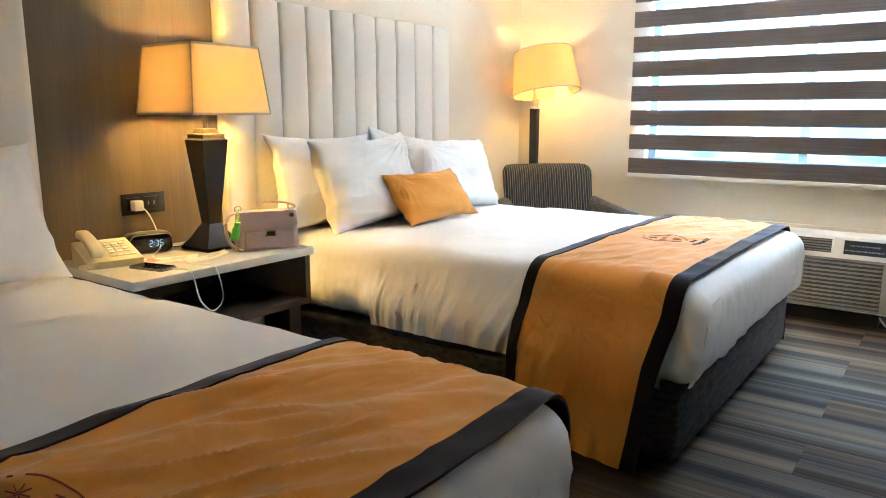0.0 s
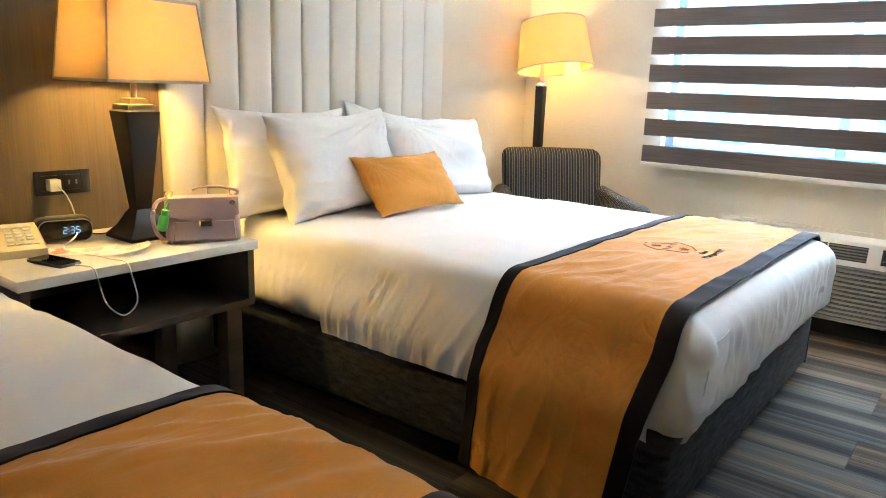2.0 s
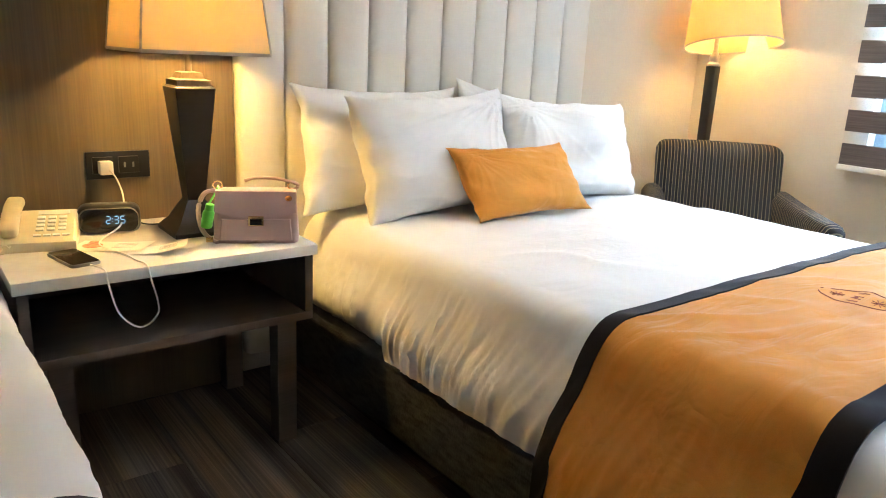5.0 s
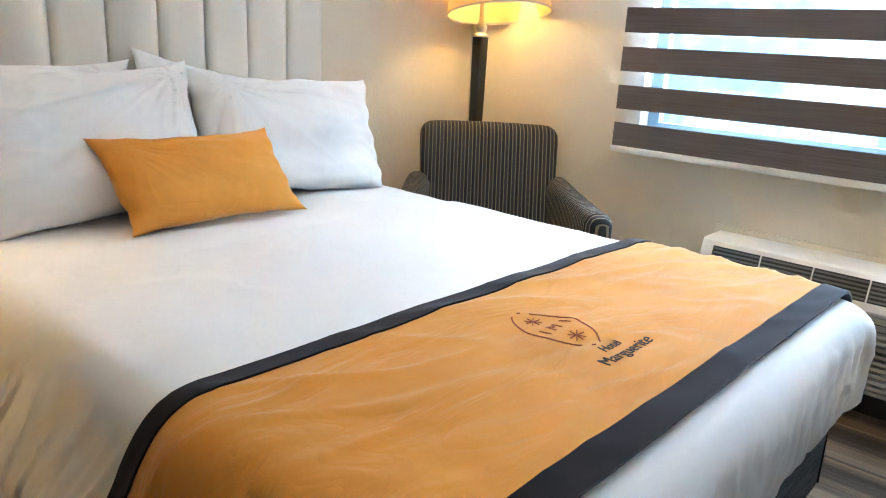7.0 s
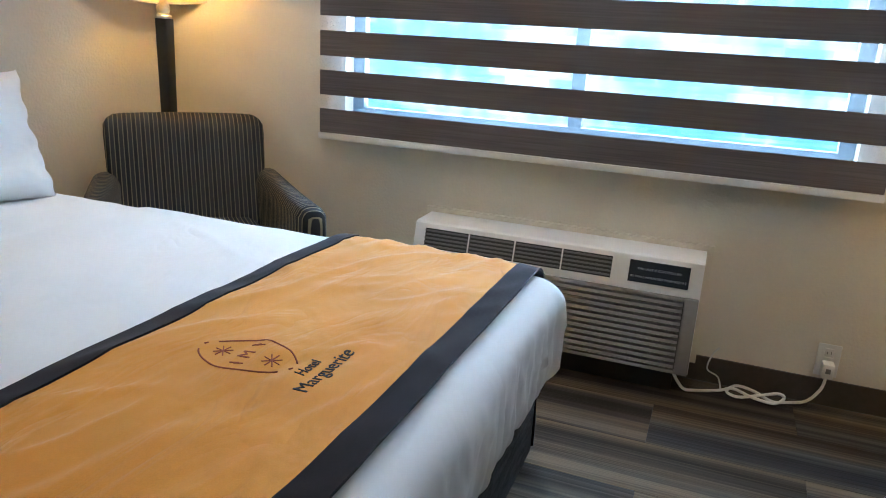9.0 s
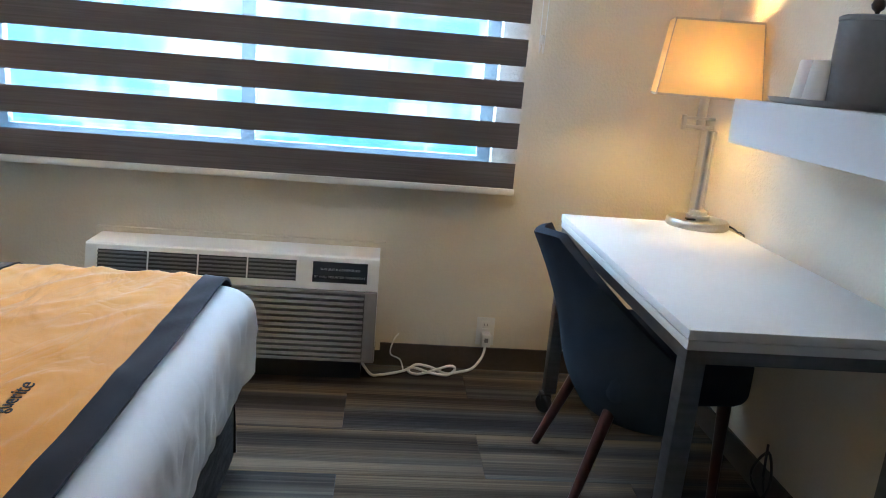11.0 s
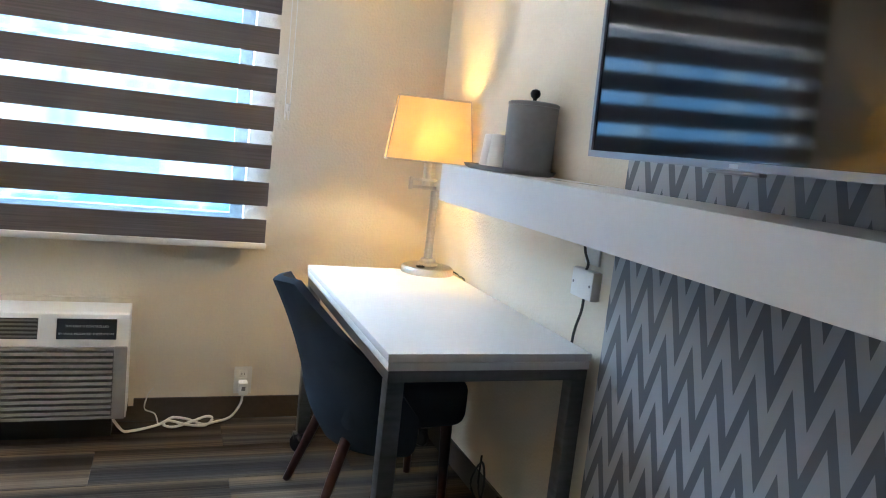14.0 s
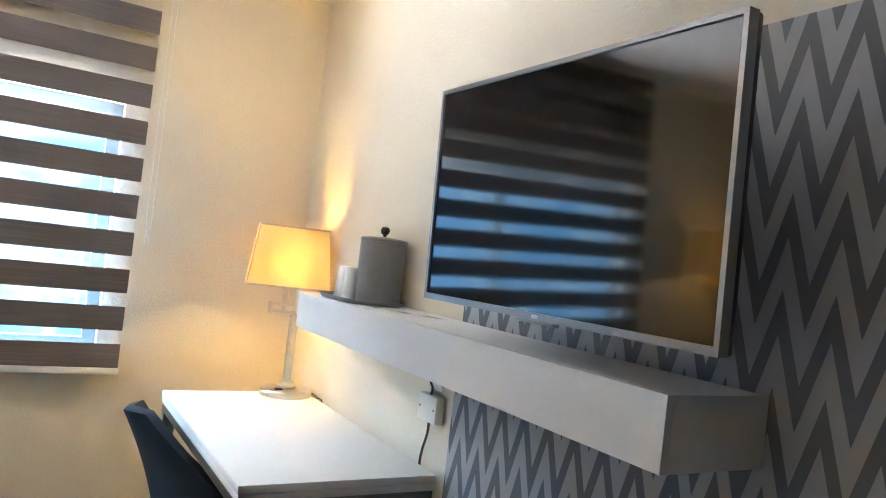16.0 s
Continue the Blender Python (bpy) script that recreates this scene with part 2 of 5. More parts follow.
def zigzag_mat():
    """Two-tone grey zigzag wallpaper."""
    m = mat("zigzag_wallpaper", (0.3, 0.3, 0.3), 0.5)
    tc = node(m, "ShaderNodeTexCoord")
    sp = node(m, "ShaderNodeSeparateXYZ")
    link(m, tc.outputs["Object"], sp.inputs[0])

    def math_node(op, a, b=None):
        k = node(m, "ShaderNodeMath")
        k.operation = op
        for i, v in enumerate((a, b)):
            if v is None:
                continue
            if isinstance(v, (int, float)):
                k.inputs[i].default_value = v
            else:
                link(m, v, k.inputs[i])
        return k.outputs[0]

    tri = math_node("PINGPONG", math_node("SUBTRACT", sp.outputs[0], ZIG_X0), ZIG_X / 2)
    tri = math_node("MULTIPLY", tri, ZIG_A / (ZIG_X / 2))
    v = math_node("SUBTRACT", math_node("SUBTRACT", sp.outputs[2], ZIG_Z0), tri)
    s = math_node("FRACT", math_node("DIVIDE", v, ZIG_Z))
    dark = math_node("LESS_THAN", s, 0.46)
    n = node(m, "ShaderNodeTexNoise", Scale=6.0, Detail=4.0)
    a = ramp(m, n.outputs[0], [(0.3, (0.36, 0.375, 0.4)), (0.7, (0.4, 0.415, 0.44))])
    b = ramp(m, n.outputs[0], [(0.3, (0.115, 0.125, 0.145)), (0.7, (0.135, 0.148, 0.17))])
    mix = node(m, "ShaderNodeMix")
    mix.data_type = "RGBA"
    link(m, dark, mix.inputs[0])
    link(m, a, mix.inputs[6])
    link(m, b, mix.inputs[7])
    link(m, mix.outputs[2], bsdf(m).inputs["Base Color"])
    return m


ZIG_X, ZIG_A, ZIG_Z, ZIG_X0, ZIG_Z0 = 0.0945, 0.157, 0.1675, -2.5205, 0.811
ZIGZAG = zigzag_mat()


def carpet_mat():
    """Loop-pile carpet plank: fine lines along its length, a tone of its own."""
    m = mat("carpet_plank", (0.12, 0.11, 0.1), 0.95, 0, 0.1)
    info = node(m, "ShaderNodeObjectInfo")
    tc = node(m, "ShaderNodeTexCoord")
    add = node(m, "ShaderNodeVectorMath")
    add.operation = "MULTIPLY_ADD"
    off = node(m, "ShaderNodeCombineXYZ")
    for i in range(3):
        link(m, info.outputs["Random"], off.inputs[i])
    link(m, off.outputs[0], add.inputs[0])
    add.inputs[1].default_value = (37, 53, 11)
    link(m, tc.outputs["Object"], add.inputs[2])
    outs = []
    for sc, det in (((13, 0.12, 1), 3.0), ((170, 1.2, 1), 2.0), ((420, 420, 420), 2.0), ((7, 0.2, 1), 2.0)):
        mp = node(m, "ShaderNodeMapping", Scale=sc)
        link(m, add.outputs[0], mp.inputs["Vector"])
        n = node(m, "ShaderNodeTexNoise", Scale=1.0, Detail=det)
        link(m, mp.outputs[0], n.inputs["Vector"])
        outs.append(n.outputs[0])

    def mad(a, k, b):
        q = node(m, "ShaderNodeMath")
        q.operation = "MULTIPLY_ADD"
        link(m, a, q.inputs[0])
        q.inputs[1].default_value = k
        link(m, b, q.inputs[2])
        return q.outputs[0]

    v = mad(outs[1], 0.42, outs[0])
    v = mad(outs[2], 0.12, v)
    c = ramp(m, v, [(0.56, (0.024, 0.021, 0.019)), (0.71, (0.046, 0.041, 0.037)), (0.83, (0.078, 0.069, 0.059)), (0.97, (0.13, 0.114, 0.092))])
    tint = node(m, "ShaderNodeMix")
    tint.data_type, tint.blend_type = "RGBA", "MULTIPLY"
    tint.inputs[0].default_value = 1.0
    link(m, c, tint.inputs[6])
    link(m, ramp(m, outs[3], [(0.38, (1.3, 1.02, 0.74)), (0.62, (0.9, 0.94, 1.0))]), tint.inputs[7])
    link(m, tint.outputs[2], bsdf(m).inputs["Base Color"])
    b = node(m, "ShaderNodeBump", Strength=0.6, Distance=0.003)
    link(m, outs[1], b.inputs["Height"])
    link(m, b.outputs[0], bsdf(m).inputs["Normal"])
    return m


CARPET = carpet_mat()


# ---- mesh helpers ----
def finish(name, bm, material, smooth=None):
    me = bpy.data.meshes.new(name)
    bmesh.ops.recalc_face_normals(bm, faces=bm.faces)
    bm.to_mesh(me)
    bm.free()
    me.materials.append(material)
    if smooth:
        for p in me.polygons:
            p.use_smooth = True
        me.set_sharp_from_angle(angle=radians(smooth))
    return new(name, me)


def part(name, bm, material, parent, label="", smooth=40):
    ob = finish(name, bm, material, smooth)
    ob.parent = parent
    return tagged(ob, label)


def thing(name, at, label, category, group="", kind="", turn=0.0):
    ob = new(name)
    ob.empty_display_size = 0.05
    ob.matrix_world = pose(*at, 0, 0, turn)
    return tagged(ob, label, category, group, kind)


def box(bm, x0, x1, y0, y1, z0, z1, bevel=0.0, seg=2):
    vs = bmesh.ops.create_cube(bm, size=1, matrix=Matrix.LocRotScale(((x0 + x1) / 2, (y0 + y1) / 2, (z0 + z1) / 2), None, (abs(x1 - x0), abs(y1 - y0), abs(z1 - z0))))["verts"]
    if bevel:
        es = list({e for v in vs for e in v.link_edges})
        bmesh.ops.bevel(bm, geom=es, offset=bevel, segments=seg, affect="EDGES", profile=0.5)
    return bm


def boxes(*rows, bevel=0.0):
    bm = bmesh.new()
    for r in rows:
        box(bm, *r, bevel=bevel)
    return bm


def lathe(profile, n=32, at=(0, 0, 0), squash=1.0):
    """Surface of revolution about z from (radius, height) pairs."""
    bm = bmesh.new()
    rings = []
    for r, z in profile:
        if r < 1e-5:
            rings.append([bm.verts.new((at[0], at[1], at[2] + z))])
        else:
            rings.append([bm.verts.new((at[0] + r * math.cos(2 * math.pi * i / n), at[1] + squash * r * math.sin(2 * math.pi * i / n), at[2] + z)) for i in range(n)])
    for a, b in zip(rings, rings[1:]):
        for i in range(n):
            j = (i + 1) % n
            if len(a) == 1 and len(b) > 1:
                bm.faces.new((a[0], b[i], b[j]))
            elif len(b) == 1 and len(a) > 1:
                bm.faces.new((a[i], a[j], b[0]))
            elif len(a) > 1:
                bm.faces.new((a[i], a[j], b[j], b[i]))
    return bm


def tube(points, r, n=8, bm=None, closed=False, taper=1.0):
    """A round tube along a smooth line through the points."""
    bm = bm or bmesh.new()
    ps = [Vector(p) for p in points]
    line = []
    for i in range(len(ps) - 1):
        p0, p1, p2, p3 = ps[max(i - 1, 0)], ps[i], ps[i + 1], ps[min(i + 2, len(ps) - 1)]
        steps = 1 if len(ps) == 2 else 6
        for k in range(steps):
            u = k / steps
            line.append(0.5 * (2 * p1 + (p2 - p0) * u + (2 * p0 - 5 * p1 + 4 * p2 - p3) * u * u + (3 * p1 - p0 - 3 * p2 + p3) * u ** 3))
    line.append(ps[-1])
    rings = []
    up = Vector((0.13, 0.21, 1)).normalized()
    for i, p in enumerate(line):
        d = (line[min(i + 1, len(line) - 1)] - line[max(i - 1, 0)]).normalized()
        a = d.cross(up)
        if a.length < 0.1:
            a = d.cross(Vector((1, 0, 0)))
        a.normalize()
        b = d.cross(a)
        rr = r * (1 + (taper - 1) * i / (len(line) - 1))
        rings.append([bm.verts.new(p + rr * (math.cos(2 * math.pi * k / n) * a + math.sin(2 * math.pi * k / n) * b)) for k in range(n)])
    for a, b in zip(rings, rings[1:]):
        for k in range(n):
            j = (k + 1) % n
            bm.faces.new((a[k], a[j], b[j], b[k]))
    bm.faces.new(rings[0][::-1])
    bm.faces.new(rings[-1])
    return bm


def loft(sections, caps=True):
    """Joins closed loops of equal length."""
    bm = bmesh.new()
    rings = [[bm.verts.new(p) for p in s] for s in sections]
    n = len(rings[0])
    for a, b in zip(rings, rings[1:]):
        for k in range(n):
            j = (k + 1) % n
            bm.faces.new((a[k], a[j], b[j], b[k]))
    if caps:
        bm.faces.new(rings[0][::-1])
        bm.faces.new(rings[-1])
    return bm


def rect_loop(hx, hy, z, r=0.0, n=4, at=(0, 0)):
    if r <= 0:
        return [(at[0] + sx * hx, at[1] + sy * hy, z) for sx, sy in ((-1, -1), (1, -1), (1, 1), (-1, 1))]
    out = []
    for cx, cy, a0 in ((1, 1, 0), (-1, 1, 90), (-1, -1, 180), (1, -1, 270)):
        for k in range(n + 1):
            a = radians(a0 + 90 * k / n)
            out.append((at[0] + cx * (hx - r) + r * math.cos(a), at[1] + cy * (hy - r) + r * math.sin(a), z))
    return out


def sheet_grid(fn, nu, nv, thick=0.0):
    """A grid surface fn(u, v), thickened downwards along its normal."""
    bm = bmesh.new()
    vs = [[bm.verts.new(fn(i / nu, j / nv)) for j in range(nv + 1)] for i in range(nu + 1)]
    for i in range(nu):
        for j in range(nv):
            bm.faces.new((vs[i][j], vs[i + 1][j], vs[i + 1][j + 1], vs[i][j + 1]))
    bmesh.ops.recalc_face_normals(bm, faces=bm.faces)
    if thick:
        bmesh.ops.solidify(bm, geom=bm.faces[:], thickness=thick)
    return bm


def soft_box(size, r, n=(10, 10, 6), bulge=None):
    """A rounded block centred on x and y, standing on z = 0; bulge(p, normal) moves its points."""
    bm = bmesh.new()
    hx, hy, hz = (s / 2 for s in size)
    seen = {}

    def put(ix, iy, iz):
        key = (ix, iy, iz)
        if key not in seen:
            p = Vector(((2 * ix / n[0] - 1) * hx, (2 * iy / n[1] - 1) * hy, (2 * iz / n[2] - 1) * hz))
            q = Vector((max(-hx + r, min(hx - r, p.x)), max(-hy + r, min(hy - r, p.y)), max(-hz + r, min(hz - r, p.z))))
            d = p - q
            nn = d.normalized() if d.length > 1e-6 else Vector((0, 0, 1))
            if d.length > 1e-6:
                p = q + nn * r
            p = p + Vector((0, 0, hz))
            if bulge:
                p = Vector(bulge(p, nn))
            seen[key] = bm.verts.new(p)
        return seen[key]

    for ax in range(3):
        a, b = [k for k in range(3) if k != ax]
        for side in (0, n[ax]):
            for i in range(n[a]):
                for j in range(n[b]):
                    quad = []
                    for di, dj in ((0, 0), (1, 0), (1, 1), (0, 1)):
                        k = [0, 0, 0]
                        k[ax], k[a], k[b] = side, i + di, j + dj
                        quad.append(put(*k))
                    bm.faces.new(quad)
    return bm


def structure(name, bm, material, label, category, smooth=None):
    return tagged(finish(name, bm, material, smooth), label, category, "", "structure")


def lettering(name, body, size, material, parent, m, depth=0.0006, align="CENTER"):
    """Flat raised letters as a mesh."""
    cu = bpy.data.curves.new(name, "FONT")
    cu.body, cu.size, cu.extrude, cu.align_x, cu.align_y = body, size, depth, align, "CENTER"
    tmp = bpy.data.objects.new(name, cu)
    scene.collection.objects.link(tmp)
    me = bpy.data.meshes.new_from_object(tmp.evaluated_get(bpy.context.evaluated_depsgraph_get()))
    bpy.data.objects.remove(tmp)
    me.materials.clear()
    me.materials.append(material)
    ob = new(name, me)
    ob.parent = parent
    ob.matrix_basis = m
    return ob


# ---- room shell ----
ROOM_W, ROOM_N, ROOM_H = -5.7, 3.65, 2.5
WIN_Y0, WIN_Y1, WIN_Z0, WIN_Z1 = 0.82, 2.70, 0.83, 1.86
structure("wall_south", boxes((ROOM_W - 0.12, 0.15, -0.12, 0, 0, ROOM_H)), WALL, "cream textured plaster wall behind desk and television", "wall")
structure("wall_north", boxes((ROOM_W - 0.12, 0.15, ROOM_N, ROOM_N + 0.12, 0, ROOM_H)), WALL, "cream textured plaster wall behind the headboards", "wall")
structure("wall_west", boxes((ROOM_W - 0.12, ROOM_W, 0, ROOM_N, 0, ROOM_H)), WALL, "plain cream plaster wall closing the room", "wall")
structure("wall_east", boxes((0, 0.15, 0, ROOM_N, 0, WIN_Z0), (0, 0.15, 0, ROOM_N, WIN_Z1, ROOM_H), (0, 0.15, 0, WIN_Y0, WIN_Z0, WIN_Z1), (0, 0.15, WIN_Y1, ROOM_N, WIN_Z0, WIN_Z1)), WALL, "cream textured plaster wall with the window opening", "wall")
structure("ceiling", boxes((ROOM_W - 0.12, 0.15, -0.12, ROOM_N + 0.12, ROOM_H, ROOM_H + 0.1)), CEIL, "plain white painted ceiling", "ceiling")
floor = structure("floor", boxes((ROOM_W - 0.12, 0.15, -0.12, ROOM_N + 0.12, -0.12, -0.006)), DARKG, "floor laid with striped grey and beige carpet planks", "floor")
structure("wallpaper", boxes((-4.3, -1.47, 0, 0.004, 0.0, 1.86)), ZIGZAG, "grey zigzag wallpaper panel behind the television", "wallpaper")
structure("baseboard", boxes((-0.008, 0, 0.008, ROOM_N - 0.008, 0, 0.097)), BASEB, "dark brown vinyl baseboard under the window", "baseboard")
structure("baseboard", boxes((-1.47, 0, 0, 0.008, 0, 0.097)), BASEB, "dark brown vinyl baseboard behind the desk", "baseboard")
structure("baseboard", boxes((-0.95, 0, ROOM_N - 0.008, ROOM_N, 0, 0.097)), BASEB, "dark brown vinyl baseboard beside the bed", "baseboard")

# outside
OUT = backdrop_mat()
structure("backdrop", boxes((6.0, 6.05, -12, 16, -6, 12)), OUT, "bright hazy street and sky outside the window", "backdrop")

# daylight from the sky above the street, falling in through the window
skyl = bpy.data.lights.new("sky_light", "AREA")
skyl.shape, skyl.size, skyl.size_y, skyl.energy, skyl.color = "RECTANGLE", 7.0, 2.6, SKY_W, (0.5, 0.76, 1.0)
new("sky_light", skyl).matrix_world = look((2.3, 2.9, 3.9), (-0.9, 2.1, 0.9))

# unseen fill lamp added below the window outside, lighting the ceiling like street bounce
fill_l = bpy.data.lights.new("added_upward_fill", "AREA")
fill_l.shape, fill_l.size, fill_l.size_y, fill_l.energy, fill_l.color = "RECTANGLE", 7.0, 2.4, FILL_W, (0.93, 0.96, 1.0)
new("added_upward_fill", fill_l).matrix_world = look((2.4, 1.76, -1.3), (-0.6, 1.76, 1.75))

# window frame, glass
win = tagged(thing("window_1", (0, 0, 0), "aluminium framed window behind a zebra blind", "window"), kind="structure")
part("window_frame", boxes((0.07, 0.11, WIN_Y0, WIN_Y0 + 0.05, WIN_Z0, WIN_Z1), (0.07, 0.11, WIN_Y1 - 0.05, WIN_Y1, WIN_Z0, WIN_Z1), (0.07, 0.11, WIN_Y0 + 0.05, WIN_Y1 - 0.05, WIN_Z0, WIN_Z0 + 0.05), (0.07, 0.11, WIN_Y0 + 0.05, WIN_Y1 - 0.05, WIN_Z1 - 0.05, WIN_Z1), (0.07, 0.11, 1.74, 1.79, WIN_Z0 + 0.05, WIN_Z1 - 0.05)), ALU, win)
for y0, y1 in ((WIN_Y0 + 0.05, 1.74), (1.79, WIN_Y1 - 0.05)):
    g = part("pane", boxes((0.088, 0.092, y0, y1, WIN_Z0 + 0.05, WIN_Z1 - 0.05)), GLASS, win)
    g.visible_shadow = False
part("window_sill", boxes((0.001, 0.07, WIN_Y0, WIN_Y1, WIN_Z0, WIN_Z0 + 0.012)), WHITEP, win)
# unseen board, added so window light does not spill down the wall
part("leak_blocker", boxes((-0.056, -0.0005, 0.74, 2.778, 0.79, 0.825)), RAILC, win, "hidden board added behind the blind to block leaking light")

# ---- zebra blind ----
BL_Y0, BL_Y1, BL_Z = 0.73, 2.787, 0.757
blind = thing("zebra_blind", (0, 0, BL_Z), "taupe and sheer banded zebra roller blind over window", "blind")
part("bottom_rail", boxes((-0.07, -0.05, BL_Y0, BL_Y1, -0.004, 0.0215), bevel=0.004), WHITEP, blind, "cream aluminium bottom rail")
z = 0.022
k = 0
while z < 1.7:
    zz = z + (0.097 if k % 2 == 0 else 0.0555)
    bm = boxes((-0.062, -0.0602, BL_Y0 + 0.004, BL_Y1 - 0.004, z, zz))
    if k % 2 == 0:
        part("slat", bm, SLAT, blind)
    else:
        part("sheer_band", bm, SHEER, blind, "sheer translucent band")
    z = zz
    k += 1
part("head_box", boxes((-0.1, -0.002, BL_Y0 - 0.01, BL_Y1 + 0.01, z, z + 0.08), bevel=0.008), WHITEP, blind)

# ---- lamps that light the room ----
def bulb_light(name, at, watts, color=(1.0, 0.63, 0.17), radius=0.035):
    li = bpy.data.lights.new(name, "POINT")
    li.energy, li.color, li.shadow_soft_size = watts, color, radius
    new(name, li).location = at


# ---- beds ----
BED_W, BED_L, BASE_Z, BED_Z, BED_R = 1.53, 2.02, 0.3, 0.635, 0.082


def linen(p, amp=1.0):
    """Small creases of the tucked sheet, larger on the sides."""
    v = Vector(p)
    side = max(0.0, min(1.0, (BED_Z - 0.04 - v.z) / 0.1))
    n = noise.noise(Vector((v.x * 2.2, v.y * 2.2, v.z * 2.2))) * 0.006
    lean = v.y + 0.35 * (BED_Z - v.z) * math.sin(v.y * 3.1 + v.x)
    n += noise.noise(Vector((v.x * 5 + 3, lean * 9, v.z * 2.5))) * 0.007 * side
    fold = 1 - abs(noise.noise(Vector((v.x * 14, lean * 17, v.z * 2.2 + 8))))
    n += (fold ** 7 * 0.013 - 0.003) * side
    fine = 1 - abs(noise.noise(Vector((v.x * 25 + 4, lean * 34, v.z * 3.5))))
    n += (fine ** 6 * 0.008 - 0.0015) * side
    crs = 1 - abs(noise.noise(Vector((v.x * 2.4 + v.y * 1.5, v.y * 3.4 - v.x * 1.2, 5))))
    n += crs ** 9 * 0.003 * (1 - side)
    n += noise.noise(Vector((v.x * 7 + v.y * 3, v.y * 9, 5))) * 0.002
    return n * amp


def flare(z):
    """The sheet hangs out over the wider base along the bed's west side."""
    f = max(0.0, min(1.0, (0.6 - z) / 0.24))
    return 0.085 * f * f * (3 - 2 * f)


def crown(x, y):
    """The mattress is highest along its middle."""
    return -0.014 * abs(2 * x / BED_W) ** 4 - 0.01 * abs(2 * y / BED_L) ** 6


def bed_section(s, lift):
    """Across the bed at arc length s from the west hem: x, z and outward normal; local to the bed's centre."""
    h = BED_W / 2
    rise = BED_Z - BED_R
    low = s[0]
    t = s[1]
    up = rise - low
    arc = BED_R * math.pi / 2
    flat = BED_W - 2 * BED_R
    total = 2 * up + 2 * arc + flat
    d = t * total
    if d < up:
        x, zz, nx, nz = -h, low + d, -1, 0
    elif d < up + arc:
        a = (d - up) / BED_R
        nx, nz = -math.cos(a), math.sin(a)
        x, zz = -h + BED_R + BED_R * nx, rise + BED_R * nz
    elif d < up + arc + flat:
        x, zz, nx, nz = -h + BED_R + d - up - arc, BED_Z, 0, 1
    elif d < up + 2 * arc + flat:
        a = (d - up - arc - flat) / BED_R
        nx, nz = math.sin(a), math.cos(a)
        x, zz = h - BED_R + BED_R * nx, rise + BED_R * nz
    else:
        x, zz, nx, nz = h, rise - (d - up - 2 * arc - flat), 1, 0
    return x, zz, nx, nz


def make_bed(cx, foot, label, group, peak):
    bed = thing("bed", (cx, foot + BED_L / 2, 0), label, "bed", group)
    bm = bmesh.new()
    box(bm, -0.835, 0.775, -0.965, 0.99, 0.07, BASE_Z, 0.025, 3)
    part("bed_base", bm, BEDB, bed, "charcoal woven fabric bed base")
    for sx in (-0.68, 0.68):
        for sy in (-0.85, 0.85):
            part("foot", lathe([(0, 0), (0.03, 0), (0.03, 0.07), (0, 0.07)], 12, (sx, sy, 0)), BLACKP, bed)

    def crease(p, nn):
        q = p + Vector((0, 0, BASE_Z - 0.005))
        low = 1 - min(1, max(0, (q.z - BASE_Z) / 0.12))
        q2 = p + nn * (linen(q) * (1 - 0.4 * low) - 0.014 * low)
        q2 += Vector((nn.x, nn.y, nn.z * 0.5)) * peak * max(0.0, -nn.y) * abs(nn.x)
        q2.x -= flare(q.z) * max(0.0, -nn.x)
        q2.z += crown(p.x, p.y) * max(0.0, min(1.0, (p.z - 0.1) / 0.2))
        return q2

    m = part("mattress", soft_box((BED_W, BED_L, BED_Z - BASE_Z + 0.005), BED_R, (110, 170, 24), crease), SHEET, bed, "white fitted sheet over thick mattress", 80)
    m.location = (0, 0, BASE_Z - 0.005)

    def top_sheet(u, v):
        x, zz, nx, nz = bed_section((BASE_Z + 0.012, u), 0)
        y = -BED_L / 2 + 0.1 + v * 1.2 + 0.015 * math.sin(x * 5) * v
        low = 1 - min(1, max(0, (zz - BASE_Z) / 0.12))
        e = linen((x, y, zz)) * (1 - 0.4 * low) + 0.005 - 0.018 * low
        return (x + nx * e + min(0.0, nx) * flare(zz), y, zz + nz * e + crown(x, y) * max(0.0, min(1.0, (zz - 0.37) / 0.2)))

    part("top_sheet", sheet_grid(top_sheet, 130, 190, -0.002), SHEET, bed, "creased white top sheet tucked under the mattress", 80)

    def fold(u, v):
        zz = BASE_Z + 0.02 + v * 0.25
        w = 0.04 + 0.13 * v ** 0.8
        x = -BED_W / 2 + 0.025 - 0.8 * flare(zz) + u * w
        return (x, -BED_L / 2 - 0.006 - 0.006 * math.sin(u * 3.1) + 0.03 * max(0, v - 0.75) * 4 * 0.5 + 0.034 * max(0, 1 - v * 2.7) - 0.004, zz)

    part("corner_fold", sheet_grid(fold, 14, 20, 0.004), SHEET, bed, "folded sheet corner", 80)
    return bed


